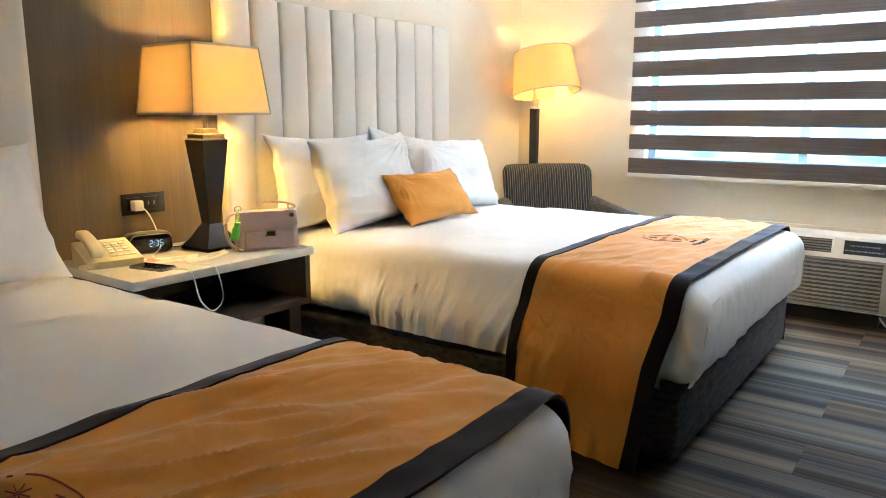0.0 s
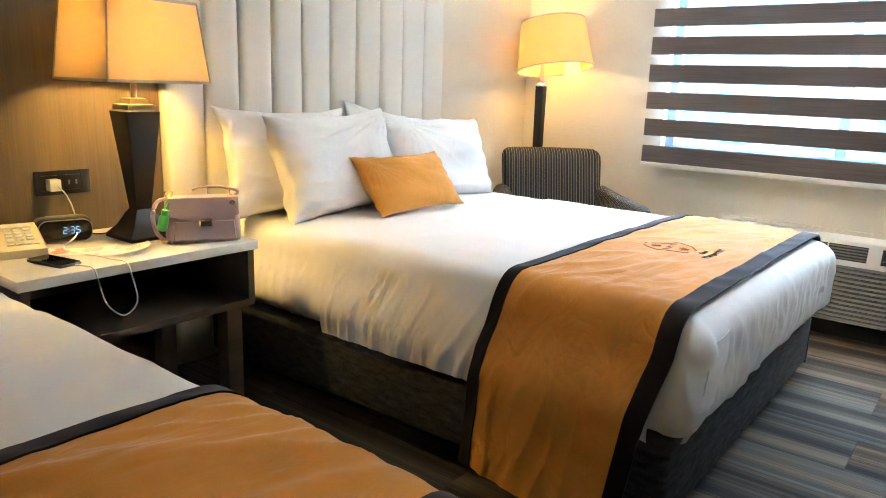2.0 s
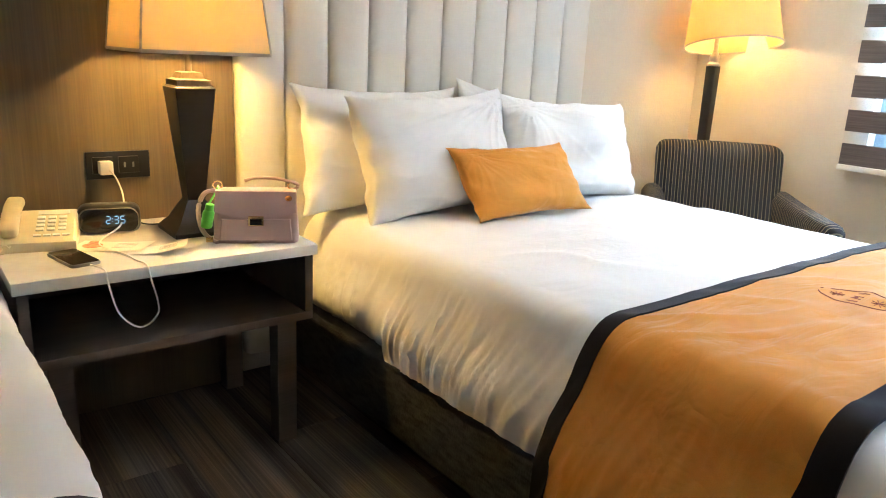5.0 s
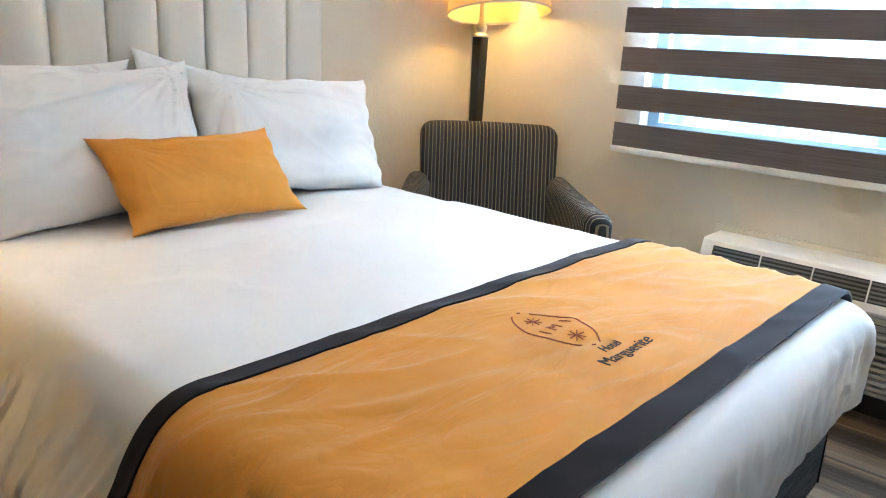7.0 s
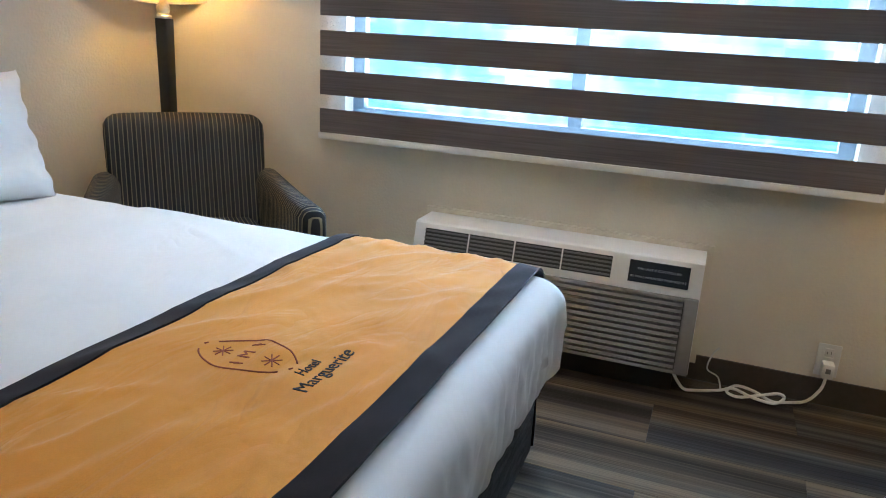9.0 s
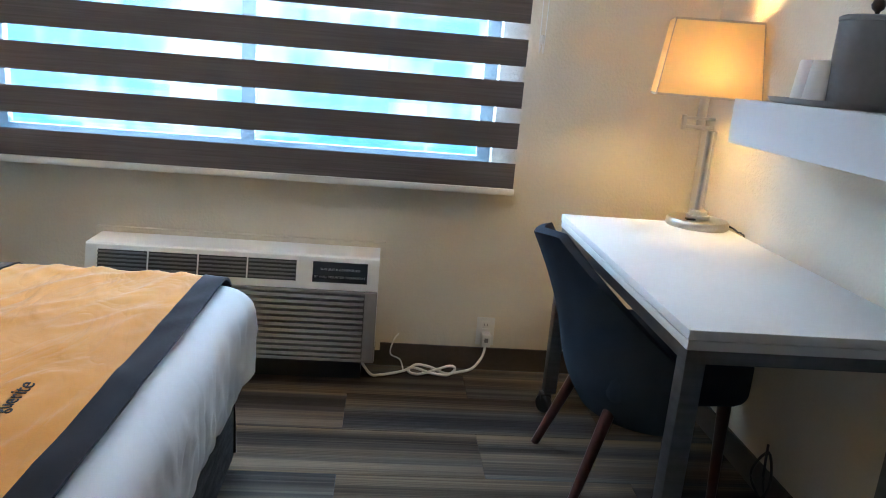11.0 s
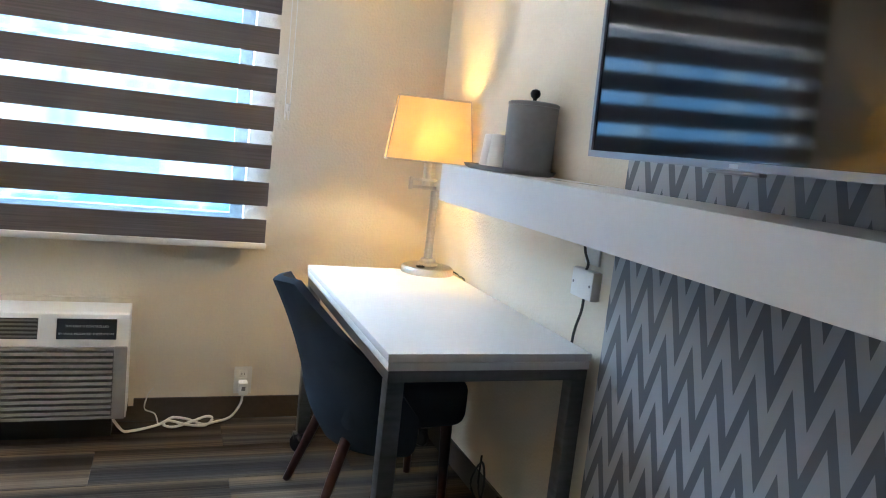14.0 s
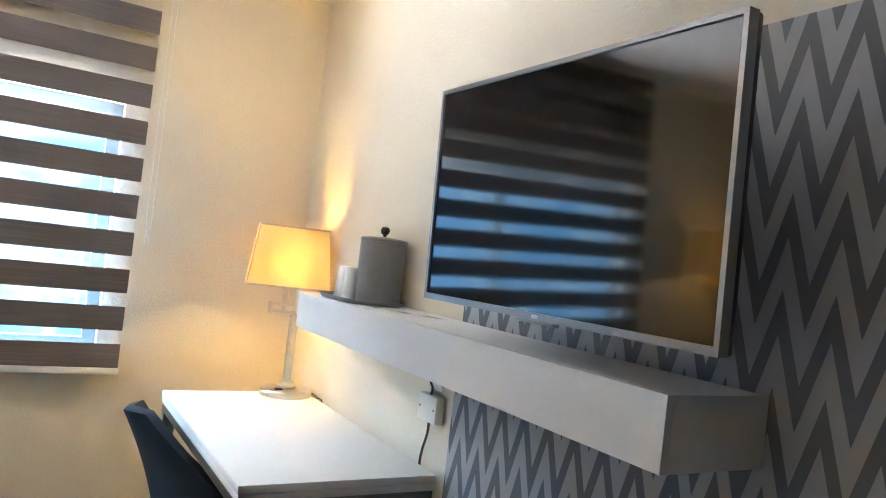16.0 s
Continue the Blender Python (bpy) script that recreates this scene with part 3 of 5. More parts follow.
def make_runner(cx, foot, y0, y1, label, group, low_w=0.06, seed=0.0, rumple=1.0):
    ru = thing("bed_runner", (cx, foot + BED_L / 2, 0), label, "bed runner", group)
    base = foot + BED_L / 2

    def strip(ya, yb, lift):
        def fn(u, v):
            y = ya + (yb - ya) * v - base
            f = (y + base - y0) / (y1 - y0)
            x, zz, nx, nz = bed_section((low_w + 0.05 * f, u), 0)
            drop = max(0.0, BED_Z - 0.08 - zz) if x < 0 else 0.0
            y += 0.012 * max(0.0, -2 * x / BED_W) + 0.14 * drop * (1 - f)
            tuck = max(0.0, 2 * x / BED_W) if rumple > 1 else 0.0
            y += 0.025 * tuck ** 4
            hang = max(0.0, (BED_Z - 0.12 - zz)) * (1 - 0.9 * tuck)
            side = max(0.0, min(1.0, (BED_Z - 0.04 - zz) / 0.1))
            fold = 0.012 * noise.noise(Vector((y * 9 + seed, x * 1.5, 2))) + 0.006 * noise.noise(Vector((y * 14 + x * 6, x * 8 + seed, 7)))
            top = rumple * (0.006 * abs(noise.noise(Vector((x * 3 + y * 9, y * 5 + seed, 3)))) + 0.009 * max(0, noise.noise(Vector((x * 2.2 - y * 2 + seed, y * 7 + x * 4, 9)))) + 0.007 * (1 - abs(noise.noise(Vector((x * 3.1 + seed, y * 8 + x * 4, 6))))) ** 6 + 0.002 * (1 - abs(noise.noise(Vector((x * 5 - y * 6 + seed, y * 9 + x * 5, 16))))) ** 4)
            top *= 0.2 + 0.8 * max(0.0, min(1.0, 5 * min(f, 1 - f)))
            e = linen((x, y, zz)) * (1 - 0.5 * side) + lift + 0.005 * side * (1 - 0.8 * tuck) + top * (1 - 0.7 * tuck ** 4) + (fold * min(1, hang * 4) + 0.12 * hang * (1 - tuck) if hang > 0 else 0)
            return (x + nx * e + min(0.0, nx) * flare(zz), y, zz + nz * e + crown(x, y) * max(0.0, min(1.0, (zz - 0.37) / 0.2)))
        return fn

    b, c = 0.056, 0.041
    part("panel", sheet_grid(strip(y0 + b, y1 - c, 0.014), 210, 70, -0.004), ORANGE, ru, "ochre cotton panel", 80)
    part("border", sheet_grid(strip(y0, y0 + b, 0.0165), 130, 6, -0.006), DARKB, ru, "charcoal border", 80)
    part("border", sheet_grid(strip(y1 - c, y1, 0.0165), 130, 6, -0.006), DARKB, ru, "charcoal border", 80)
    return ru


B2X, B2F = -1.657, 1.565
B1X, B1F = -4.17, 1.51
make_bed(B2X, B2F, "made double bed with white linen and charcoal base", "pair of beds", 0.06)
make_bed(B1X, B1F, "made double bed with white linen near the wall panel", "pair of beds", 0.005)
runner2 = make_runner(B2X, B2F, 1.622, 2.183, "ochre bed runner with charcoal borders and embroidered crest", "bed runners", 0.045)
runner1 = make_runner(B1X, B1F, 1.522, 2.095, "rumpled ochre bed runner with charcoal borders", "bed runners", 0.06, 4.0, 2.0)


# ---- headboards and wall panel ----
def make_headboard(x0, x1, n, z1, label):
    hb = thing("headboard", ((x0 + x1) / 2, 3.60, 0), label, "headboard", "pair of headboards")
    w = (x1 - x0) / n
    part("backing", boxes((-(x1 - x0) / 2 + 0.004, (x1 - x0) / 2 - 0.004, 0.0, 0.049, 0.1, z1 - 0.004)), VINYL, hb)
    for i in range(n):
        bm = soft_box((w - 0.001, 0.055, z1 - 0.1), 0.02, (10, 6, 12), lambda p, nn: (p.x, p.y - 0.012 * max(0, 1 - (2 * p.x / w) ** 2) * (1 if p.y < 0 else 0), p.z))
        c = part("channel", bm, VINYL, hb, "", 60)
        c.location = (-(x1 - x0) / 2 + w * (i + 0.5), -0.012, 0.1)
    return hb


make_headboard(-2.645, -0.99, 10, 1.66, "cream leatherette headboard with upright padded channels")
make_headboard(-5.08, -3.425, 10, 1.66, "cream leatherette headboard of the bed by the panel")
panel = structure("wall_panel", boxes((-3.423, -2.647, 3.612, 3.65, 0.0, 1.9)), WOOD, "brown walnut laminate wall panel between headboards", "wall panel")


# ---- pillows ----
def pillow_mesh(w, h, d, seed, crease=1.0, n=96, shear=0.0):
    """A filled cushion: w wide (x), h high (z), d thick (y), with eared corners, drawn-in edges and creases."""
    def shape(side):
        def fn(u, v):
            a, b = 2 * u - 1, 2 * v - 1
            ear = abs(a * b) ** 5
            fill = max(0.0, (1 - a * a) * (1 - b * b)) ** 0.42 * (1 - 0.12 * b)
            edge_x = 0.035 * noise.noise(Vector((b * 2.1, seed * 3, 1))) * (1 if a > 0 else 1.6)
            edge_z = 0.03 * noise.noise(Vector((a * 2.6, seed * 3, 9)))
            x = a * w / 2 * (1 - (0.075 + edge_x) * (1 - b * b) * abs(a) ** 3 + 0.02 * ear)
            zz = b * h / 2 * (1 - (0.1 + edge_z) * (1 - a * a) * abs(b) ** 3 + 0.03 * ear)
            low = 0.016 * noise.noise(Vector((a * 1.6 + seed, b * 1.6, seed)))
            rim = 0.3 + 0.7 * max(abs(a), abs(b)) ** 2
            c0 = Vector((0.75, 0.8)) if seed % 2 > 1 else Vector((-0.7, 0.75))
            rad = math.atan2(b - c0.y, a - c0.x)
            far = math.hypot(b - c0.y, a - c0.x)
            r1 = 1 - abs(noise.noise(Vector((math.cos(rad) * 5 + seed, math.sin(rad) * 5, far * 0.5 + seed))))
            r2 = 1 - abs(noise.noise(Vector((a * 1.8 + b * 1.6 + seed, b * 2.6 - a * 1.0, seed + 4))))
            r3 = 1 - abs(noise.noise(Vector((a * 3.4 - b * 1.8 + seed, b * 2.6 + a * 1.2, seed + 14))))
            cr = low + crease * ((0.014 * r1 ** 5 * max(0.0, 1.3 - far * 0.7) + 0.004 * r2 ** 4) * rim + 0.002 * r3 ** 3 - 0.006)
            y = side * (d / 2 * fill + cr * min(1, fill * 1.6) * d / 0.18) + (0.02 * noise.noise(Vector((a * 1.5, b * 1.5, seed + 20))) + 0.02 * noise.noise(Vector((a * 4, b * 4, seed + 31))) * max(abs(a), abs(b)) ** 6) * d / 0.18
            return (x + shear * zz, y, zz)
        return fn
    bm = bmesh.new()
    vs = {}
    for side in (-1, 1):
        fn = shape(side)
        for i in range(n + 1):
            for j in range(n + 1):
                edge = i in (0, n) or j in (0, n)
                key = (0 if edge else side, i, j)
                if key not in vs:
                    p = fn(i / n, j / n)
                    vs[key] = bm.verts.new(p)
        for i in range(n):
            for j in range(n):
                q = [vs[(0 if (a in (0, n) or b in (0, n)) else side, a, b)] for a, b in ((i, j), (i + 1, j), (i + 1, j + 1), (i, j + 1))]
                bm.faces.new(q)
    return bm


def make_pillow(name, w, h, d, m, seed, material, label, category, group="", crease=1.0, shear=0.0):
    ob = finish(name, pillow_mesh(w, h, d, seed, crease, 96, shear), material, 80)
    ob.matrix_world = m
    return tagged(ob, label, category, group)


PILLOWS = (
    (-2.14, 3.455, 0.85, -13, 1, 3, 0.72, 0.44, 0.2, 1.6, "white pillow leaning on the headboard, half hidden"),
    (-2.005, 3.31, 0.84, -20, -2, 4, 0.71, 0.44, 0.24, 3.3, "plump creased white pillow propped in front"),
    (-1.46, 3.475, 0.832, -12, 10, -3, 0.68, 0.42, 0.16, 4.7, "white pillow against the headboard behind others"),
    (-1.325, 3.31, 0.83, -22, 3, -3, 0.72, 0.42, 0.22, 6.1, "white pillow propped beside the ochre cushion"),
    (-3.86, 3.37, 0.85, -22, 0, 2, 0.72, 0.46, 0.2, 7.4, "white pillow propped on the other bed"),
    (-4.53, 3.37, 0.85, -22, 0, -2, 0.72, 0.46, 0.2, 8.2, "white pillow at the far side of the other bed"),
)
for x, y, z, rx, ry, rz, w, h, d, seed, label in PILLOWS:
    make_pillow("pillow", w, h, d, pose(x, y, z, rx, ry, rz), seed, PILLOW, label, "pillow", "white bed pillows", 0.7 if seed > 4 else 1.0)
make_pillow("cushion", 0.53, 0.275, 0.12, pose(-1.775, 3.108, 0.76, -33, -1, -3), 8.8, ORANGE, "small ochre cushion leaning on white pillows", "cushion", "", 0.55, -0.17)

# ---- nightstand ----
NZ = 0.63
ns = thing("nightstand", (-3.005, 3.345, 0), "dark walnut nightstand with white stone top and open shelf", "nightstand")
part("top", boxes((-0.395, 0.395, -0.265, 0.265, NZ - 0.032, NZ), bevel=0.003), QUARTZ, ns, "white stone top")
part("side_panel", boxes((-0.385, -0.36, -0.25, 0.263, 0.42, NZ - 0.032)), NSWOOD, ns)
part("side_panel", boxes((0.36, 0.385, -0.25, 0.263, 0.42, NZ - 0.032)), NSWOOD, ns)
part("shelf", boxes((-0.385, 0.385, -0.25, 0.263, 0.395, 0.419)), NSWOOD, ns)
part("back_panel", boxes((-0.359, 0.359, 0.25, 0.263, 0.42, NZ - 0.032)), NSWOOD, ns)
for sx in (-1, 1):
    part("leg", boxes((sx * 0.305 - 0.03, sx * 0.305 + 0.03, -0.24, -0.18, 0, 0.394)), NSWOOD, ns)
    part("leg", boxes((sx * 0.305 - 0.03, sx * 0.305 + 0.03, 0.19, 0.25, 0, 0.394)), NSWOOD, ns)

# ---- table lamp ----
TLX, TLY = -2.865, 3.395
tl = thing("table_lamp", (TLX, TLY, NZ), "lit table lamp with tapered black body and square shade", "lamp")
part("body", loft([rect_loop(0.085, 0.085, 0.0), rect_loop(0.085, 0.085, 0.012), rect_loop(0.06, 0.06, 0.04), rect_loop(0.036, 0.036, 0.085), rect_loop(0.026, 0.026, 0.1), rect_loop(0.058, 0.058, 0.43), rect_loop(0.05, 0.05, 0.436)]), BLACKL, tl, "tapered black lacquered body", 20)
part("cap", loft([rect_loop(0.05, 0.05, 0.4365), rect_loop(0.05, 0.05, 0.452), rect_loop(0.035, 0.035, 0.456), rect_loop(0.03, 0.03, 0.472), rect_loop(0.022, 0.022, 0.475)]), BRONZE, tl, "stepped bronze cap", 20)
part("stem", lathe([(0.01, 0.475), (0.01, 0.6)], 12), BRONZE, tl)
part("bulb", lathe([(0, 0.6), (0.018, 0.605), (0.03, 0.65), (0.026, 0.68), (0, 0.695)], 16), BULB, tl, "glowing bulb")


def square_shade(h0, h1, z0, z1, tk=0.003, r=0.004):
    return loft([rect_loop(h0, h0, z0, r), rect_loop(h1, h1, z1, r), rect_loop(h1 - tk, h1 - tk, z1, r), rect_loop(h0 - tk, h0 - tk, z0, r), rect_loop(h0, h0, z0, r)], False)


shade = part("shade", square_shade(0.178, 0.152, 0.528, 0.785), SHADE, tl, "square cream linen shade", 20)
part("trim", square_shade(0.1795, 0.1785, 0.526, 0.535, 0.004), TRIM, shade, "pale trim", 20)
part("trim", square_shade(0.1545, 0.1535, 0.778, 0.787, 0.004), TRIM, shade, "pale trim", 20)
for sx, sy in ((-1, -1), (1, -1), (-1, 1), (1, 1)):
    part("corner_trim", tube([(sx * 0.178, sy * 0.178, 0.53), (sx * 0.152, sy * 0.152, 0.785)], 0.003, 6), TRIM, shade)
part("spider", tube([(-0.15, 0, 0.77), (0, 0, 0.765), (0.15, 0, 0.77)], 0.002, 6), BRONZE, tl)
part("harp", tube([(0, 0, 0.59), (0.04, 0, 0.64), (0.03, 0, 0.73), (0, 0, 0.766)], 0.002, 6), BRONZE, tl)
bulb_light("table_lamp_bulb", (TLX, TLY, NZ + 0.655), TABLE_W)

# ---- floor lamp ----
FLX, FLY = -0.25, 3.385
fl = thing("floor_lamp", (FLX, FLY, 0), "lit floor lamp with black pole and cream drum shade", "lamp")
part("base", lathe([(0, 0), (0.13, 0), (0.13, 0.012), (0.04, 0.03), (0.02, 0.05), (0, 0.05)], 32), BLACKL, fl)
part("pole", loft([rect_loop(0.02, 0.02, 0.045, 0.008), rect_loop(0.027, 0.027, 1.19, 0.008)]), BLACKL, fl, "tapered black pole")
part("neck", lathe([(0, 1.19), (0.028, 1.191), (0.03, 1.2), (0.02, 1.21), (0.026, 1.23), (0.018, 1.25), (0.012, 1.262), (0.012, 1.33), (0, 1.33)], 20), NICKEL, fl, "turned nickel neck")
part("bulb", lathe([(0, 1.33), (0.018, 1.335), (0.03, 1.38), (0.026, 1.41), (0, 1.425)], 16), BULB, fl, "glowing bulb")
SOX, SOY = 0.045, -0.045
LEANM = Matrix.Translation((SOX, SOY, 1.435)) @ Matrix.Rotation(radians(11.0), 4, Vector((-0.92, 0.39, 0))) @ Matrix.Translation((0, 0, -1.42))
shade = part("shade", lathe([(0.228, 1.275), (0.19, 1.56), (0.187, 1.56), (0.225, 1.275), (0.228, 1.275)], 48), SHADE_F, fl, "amber drum shade, knocked askew", 60)
shade.matrix_basis = LEANM
part("trim", lathe([(0.2295, 1.272), (0.228, 1.28), (0.224, 1.28), (0.225, 1.272), (0.2295, 1.272)], 48), TRIM, shade, "pale trim", 60)
part("trim", lathe([(0.192, 1.554), (0.191, 1.563), (0.186, 1.563), (0.187, 1.554), (0.192, 1.554)], 48), TRIM, shade, "pale trim", 60)
part("harp", tube([(0, 0, 1.33), (0.045, 0, 1.38), (0.05, -0.02, 1.5), (SOX, SOY, 1.548)], 0.002, 6), NICKEL, fl)
part("spider", tube([(-0.188, 0, 1.552), (0, 0, 1.548), (0.188, 0, 1.552)], 0.002, 6), NICKEL, fl).matrix_basis = LEANM
bulb_light("floor_lamp_bulb", (FLX, FLY, 1.39), FLOOR_W)

# ---- armchair ----
ACX, ACY, ACT = -0.44, 3.125, -45.0
ch = thing("armchair", (ACX, ACY, 0), "low armchair in dark striped upholstery in the corner", "armchair", turn=ACT)


def uv_stripes(ob, axis=0):
    me = ob.data
    uv = me.uv_layers.new(name="stripe")
    for lp in me.loops:
        co = me.vertices[lp.vertex_index].co
        uv.data[lp.index].uv = (co[axis], co.z)
    return ob


def back_bulge(p, nn):
    t = p.z / 0.5
    return (p.x * (1 + 0.05 * t), p.y + 0.13 * t - 0.07 * (p.x / 0.3) ** 2 * (1 if True else 0), p.z)


bk = uv_stripes(part("backrest", soft_box((0.58, 0.12, 0.52), 0.055, (16, 6, 14), back_bulge), STRIPE, ch, "", 60))
bk.location = (0, 0.10, 0.31)
st = uv_stripes(part("seat", soft_box((0.52, 0.55, 0.17), 0.05, (12, 12, 6)), STRIPE, ch, "", 60))
st.location = (0, -0.13, 0.26)
for s in (-1, 1):
    def arm(p, nn, s=s):
        f = (p.y + 0.3) / 0.6
        return (p.x + s * 0.07 * (1 - f), p.y, p.z * (0.95 + 0.05 * f) + 0.03 * f * f * (p.z > 0.2))
    a = uv_stripes(part("armrest", soft_box((0.11, 0.60, 0.385), 0.05, (8, 14, 10), arm), STRIPE, ch, "", 60), 1)
    a.location = (s * 0.30, -0.16, 0.21)
    for sy in (-0.36, 0.1):
        part("leg", lathe([(0, 0), (0.018, 0), (0.024, 0.27), (0, 0.27)], 12, (s * 0.24, sy, 0)), BLACKL, ch)

# ---- wall air conditioner ----
ac = thing("air_conditioner", (0, 1.757, 0), "almond through-wall air conditioner unit with grey louvred front", "air conditioner")
HW = 0.53


def ac_profile(y, xs):
    return [(x, y, zz) for x, zz in xs]


SIDE = [(0, 0.075), (-0.15, 0.075), (-0.205, 0.105), (-0.205, 0.385), (-0.178, 0.494), (-0.17, 0.5), (0, 0.502)]
part("body", loft([ac_profile(-HW, SIDE), ac_profile(HW, SIDE)]), ACW, ac, "", 15)
# flat panel behind the louvres; its dark colour stands in for shaded gaps
front = part("front_panel", boxes((-0.212, -0.204, -HW + 0.02, HW - 0.02, 0.1, 0.378), bevel=0.003), ACD, ac, "front panel darkened as shade between the louvres")
for i in range(11):
    zz = 0.118 + i * 0.0228
    row = [(-0.211, zz), (-0.226, zz + 0.003), (-0.224, zz + 0.014), (-0.211, zz + 0.0185)]
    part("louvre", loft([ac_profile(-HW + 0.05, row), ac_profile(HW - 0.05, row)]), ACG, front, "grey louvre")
TILTM = pose(-0.1925, 0, 0.4395, 0, -76, 0)
well = part("grille_well", boxes((-0.036, 0.04, -0.225, 0.485, -0.006, 0.002)), DARKG, ac, "dark air outlet")
well.matrix_basis = TILTM
part("grille_rim", boxes((0.04, 0.046, -0.231, 0.491, -0.004, 0.006), (-0.042, -0.036, -0.231, 0.491, -0.004, 0.006), (-0.036, 0.04, -0.231, -0.225, -0.004, 0.006), (-0.036, 0.04, 0.485, 0.491, -0.004, 0.006)), ACW, ac, "", 0).matrix_basis = TILTM
for i in range(5):
    x = -0.027 + i * 0.0146
    part("vane", boxes((x - 0.0035, x + 0.0035, -0.225, 0.485, 0.0022, 0.007)), DARKV, well)
for i in range(1, 4):
    y = -0.225 + 0.1775 * i
    part("divider", boxes((-0.036, 0.04, y - 0.0025, y + 0.0025, 0.0072, 0.0095)), ACW, well)
plate = part("sign_plate", boxes((-0.036, 0.04, -0.487, -0.285, -0.003, 0.003)), SIGN, ac, "dark blue notice plate")
plate.matrix_basis = TILTM
part("sign_rim", boxes((0.041, 0.046, -0.493, -0.279, -0.004, 0.005), (-0.042, -0.037, -0.493, -0.279, -0.004, 0.005), (-0.037, 0.041, -0.284, -0.279, -0.004, 0.005), (-0.037, 0.041, -0.493, -0.488, -0.004, 0.005)), ACW, ac, "", 0).matrix_basis = TILTM
for txt, off in (("THIS UNIT IS CONTROLLED", 0.012), ("BY WALL MOUNTED THERMOSTAT", -0.016)):
    lettering("notice_text", txt, 0.0118, SIGNT, plate, pose(off, -0.386, 0.0036, 0, 0, -90))
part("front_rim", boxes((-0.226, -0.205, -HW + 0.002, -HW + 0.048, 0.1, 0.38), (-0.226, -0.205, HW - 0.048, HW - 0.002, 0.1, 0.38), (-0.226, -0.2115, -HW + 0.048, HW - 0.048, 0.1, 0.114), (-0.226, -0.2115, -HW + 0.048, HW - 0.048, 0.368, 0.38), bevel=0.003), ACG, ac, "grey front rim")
part("wall_trim", boxes((-0.02, 0, -HW - 0.022, -HW - 0.002, 0.07, 0.522), (-0.02, 0, HW + 0.002, HW + 0.022, 0.07, 0.522), (-0.02, 0, -HW - 0.002, HW + 0.002, 0.502, 0.522)), WALL, ac, "painted trim round the sleeve", 0)
# dark block fills the gap below the unit, in place of its shadow
part("under_shade", boxes((-0.15, -0.002, -HW + 0.05, HW - 0.08, 0, 0.074)), DARKG, ac, "dark box standing in for the shade under the unit")

# ---- desk ----
DZ = 0.745
dk = thing("desk", (-0.888, 0.312, 0), "white laminate desk on square steel legs", "desk")
part("desktop", boxes((-0.568, 0.568, -0.29, 0.285, DZ - 0.022, DZ), bevel=0.002), LAMIN, dk, "white laminate top")
part("apron", boxes((-0.566, 0.566, -0.288, 0.283, DZ - 0.045, DZ - 0.024), bevel=0.002), LAMIN, dk)
part("frame", boxes((-0.563, 0.563, 0.235, 0.28, DZ - 0.075, DZ - 0.046), (-0.563, 0.563, -0.285, -0.24, DZ - 0.075, DZ - 0.046), (-0.563, -0.518, -0.24, 0.235, DZ - 0.075, DZ - 0.046), (0.518, 0.563, -0.24, 0.235, DZ - 0.075, DZ - 0.046)), STEEL, dk, "steel frame", 0)
for sx in (-1, 1):
    for sy in (-1, 1):
        x, y = sx * 0.5405, (0.2575 if sy > 0 else -0.2625)
        leg = part("leg", boxes((x - 0.0225, x + 0.0225, y - 0.0225, y + 0.0225, 0.075 if sx > 0 else 0.0, DZ - 0.0755), bevel=0.002), STEEL, dk, "square steel leg")
        if sx > 0:
            part("caster", lathe([(0, -0.014), (0.03, -0.014), (0.036, -0.008), (0.036, 0.008), (0.03, 0.014), (0, 0.014)], 24), BLACKP, leg, "black caster wheel").matrix_basis = pose(x - 0.02, y + 0.02, 0.036, 90, 0, 30)
            part("caster_fork", boxes((x - 0.03, x + 0.012, y - 0.004, y + 0.036, 0.05, 0.0745), bevel=0.003), BLACKP, leg)

# ---- desk lamp ----
DLX, DLY = -0.375, 0.127
dl = thing("desk_lamp", (DLX, DLY, DZ), "lit satin nickel desk lamp with swing arm and cream shade", "lamp")
part("base", lathe([(0, 0), (0.105, 0), (0.107, 0.006), (0.105, 0.022), (0.1, 0.027), (0.04, 0.03), (0.04, 0.04), (0.03, 0.043), (0.03, 0.055), (0.02, 0.06), (0, 0.06)], 40), NICKEL, dl, "round weighted base")
part("pole", lathe([(0.012, 0.06), (0.012, 0.33)], 16, (0.006, -0.006, 0)), NICKEL, dl)
part("pole", lathe([(0.012, 0.06), (0.012, 0.33)], 16, (-0.01, 0.01, 0)), NICKEL, dl)
part("swing_arm", boxes((0.0, 0.06, 0.02, 0.032, 0.335, 0.345), (-0.01, 0.0, 0.0, 0.11, 0.335, 0.347), (-0.01, 0.0, 0.0, 0.11, 0.365, 0.375), (-0.012, 0.002, 0.1, 0.114, 0.33, 0.38), bevel=0.002), NICKEL, dl, "folded swing arm")
part("socket", lathe([(0, 0.33), (0.016, 0.33), (0.016, 0.475), (0, 0.475)], 16, (0.045, 0.026, 0)), NICKEL, dl)
part("bulb", lathe([(0, 0.475), (0.018, 0.48), (0.03, 0.535), (0.026, 0.565), (0, 0.58)], 16, (0.045, 0.026, 0)), BULB, dl, "glowing bulb")
SHP = pose(0.05, 0.028, 0, 0, 0, -14)


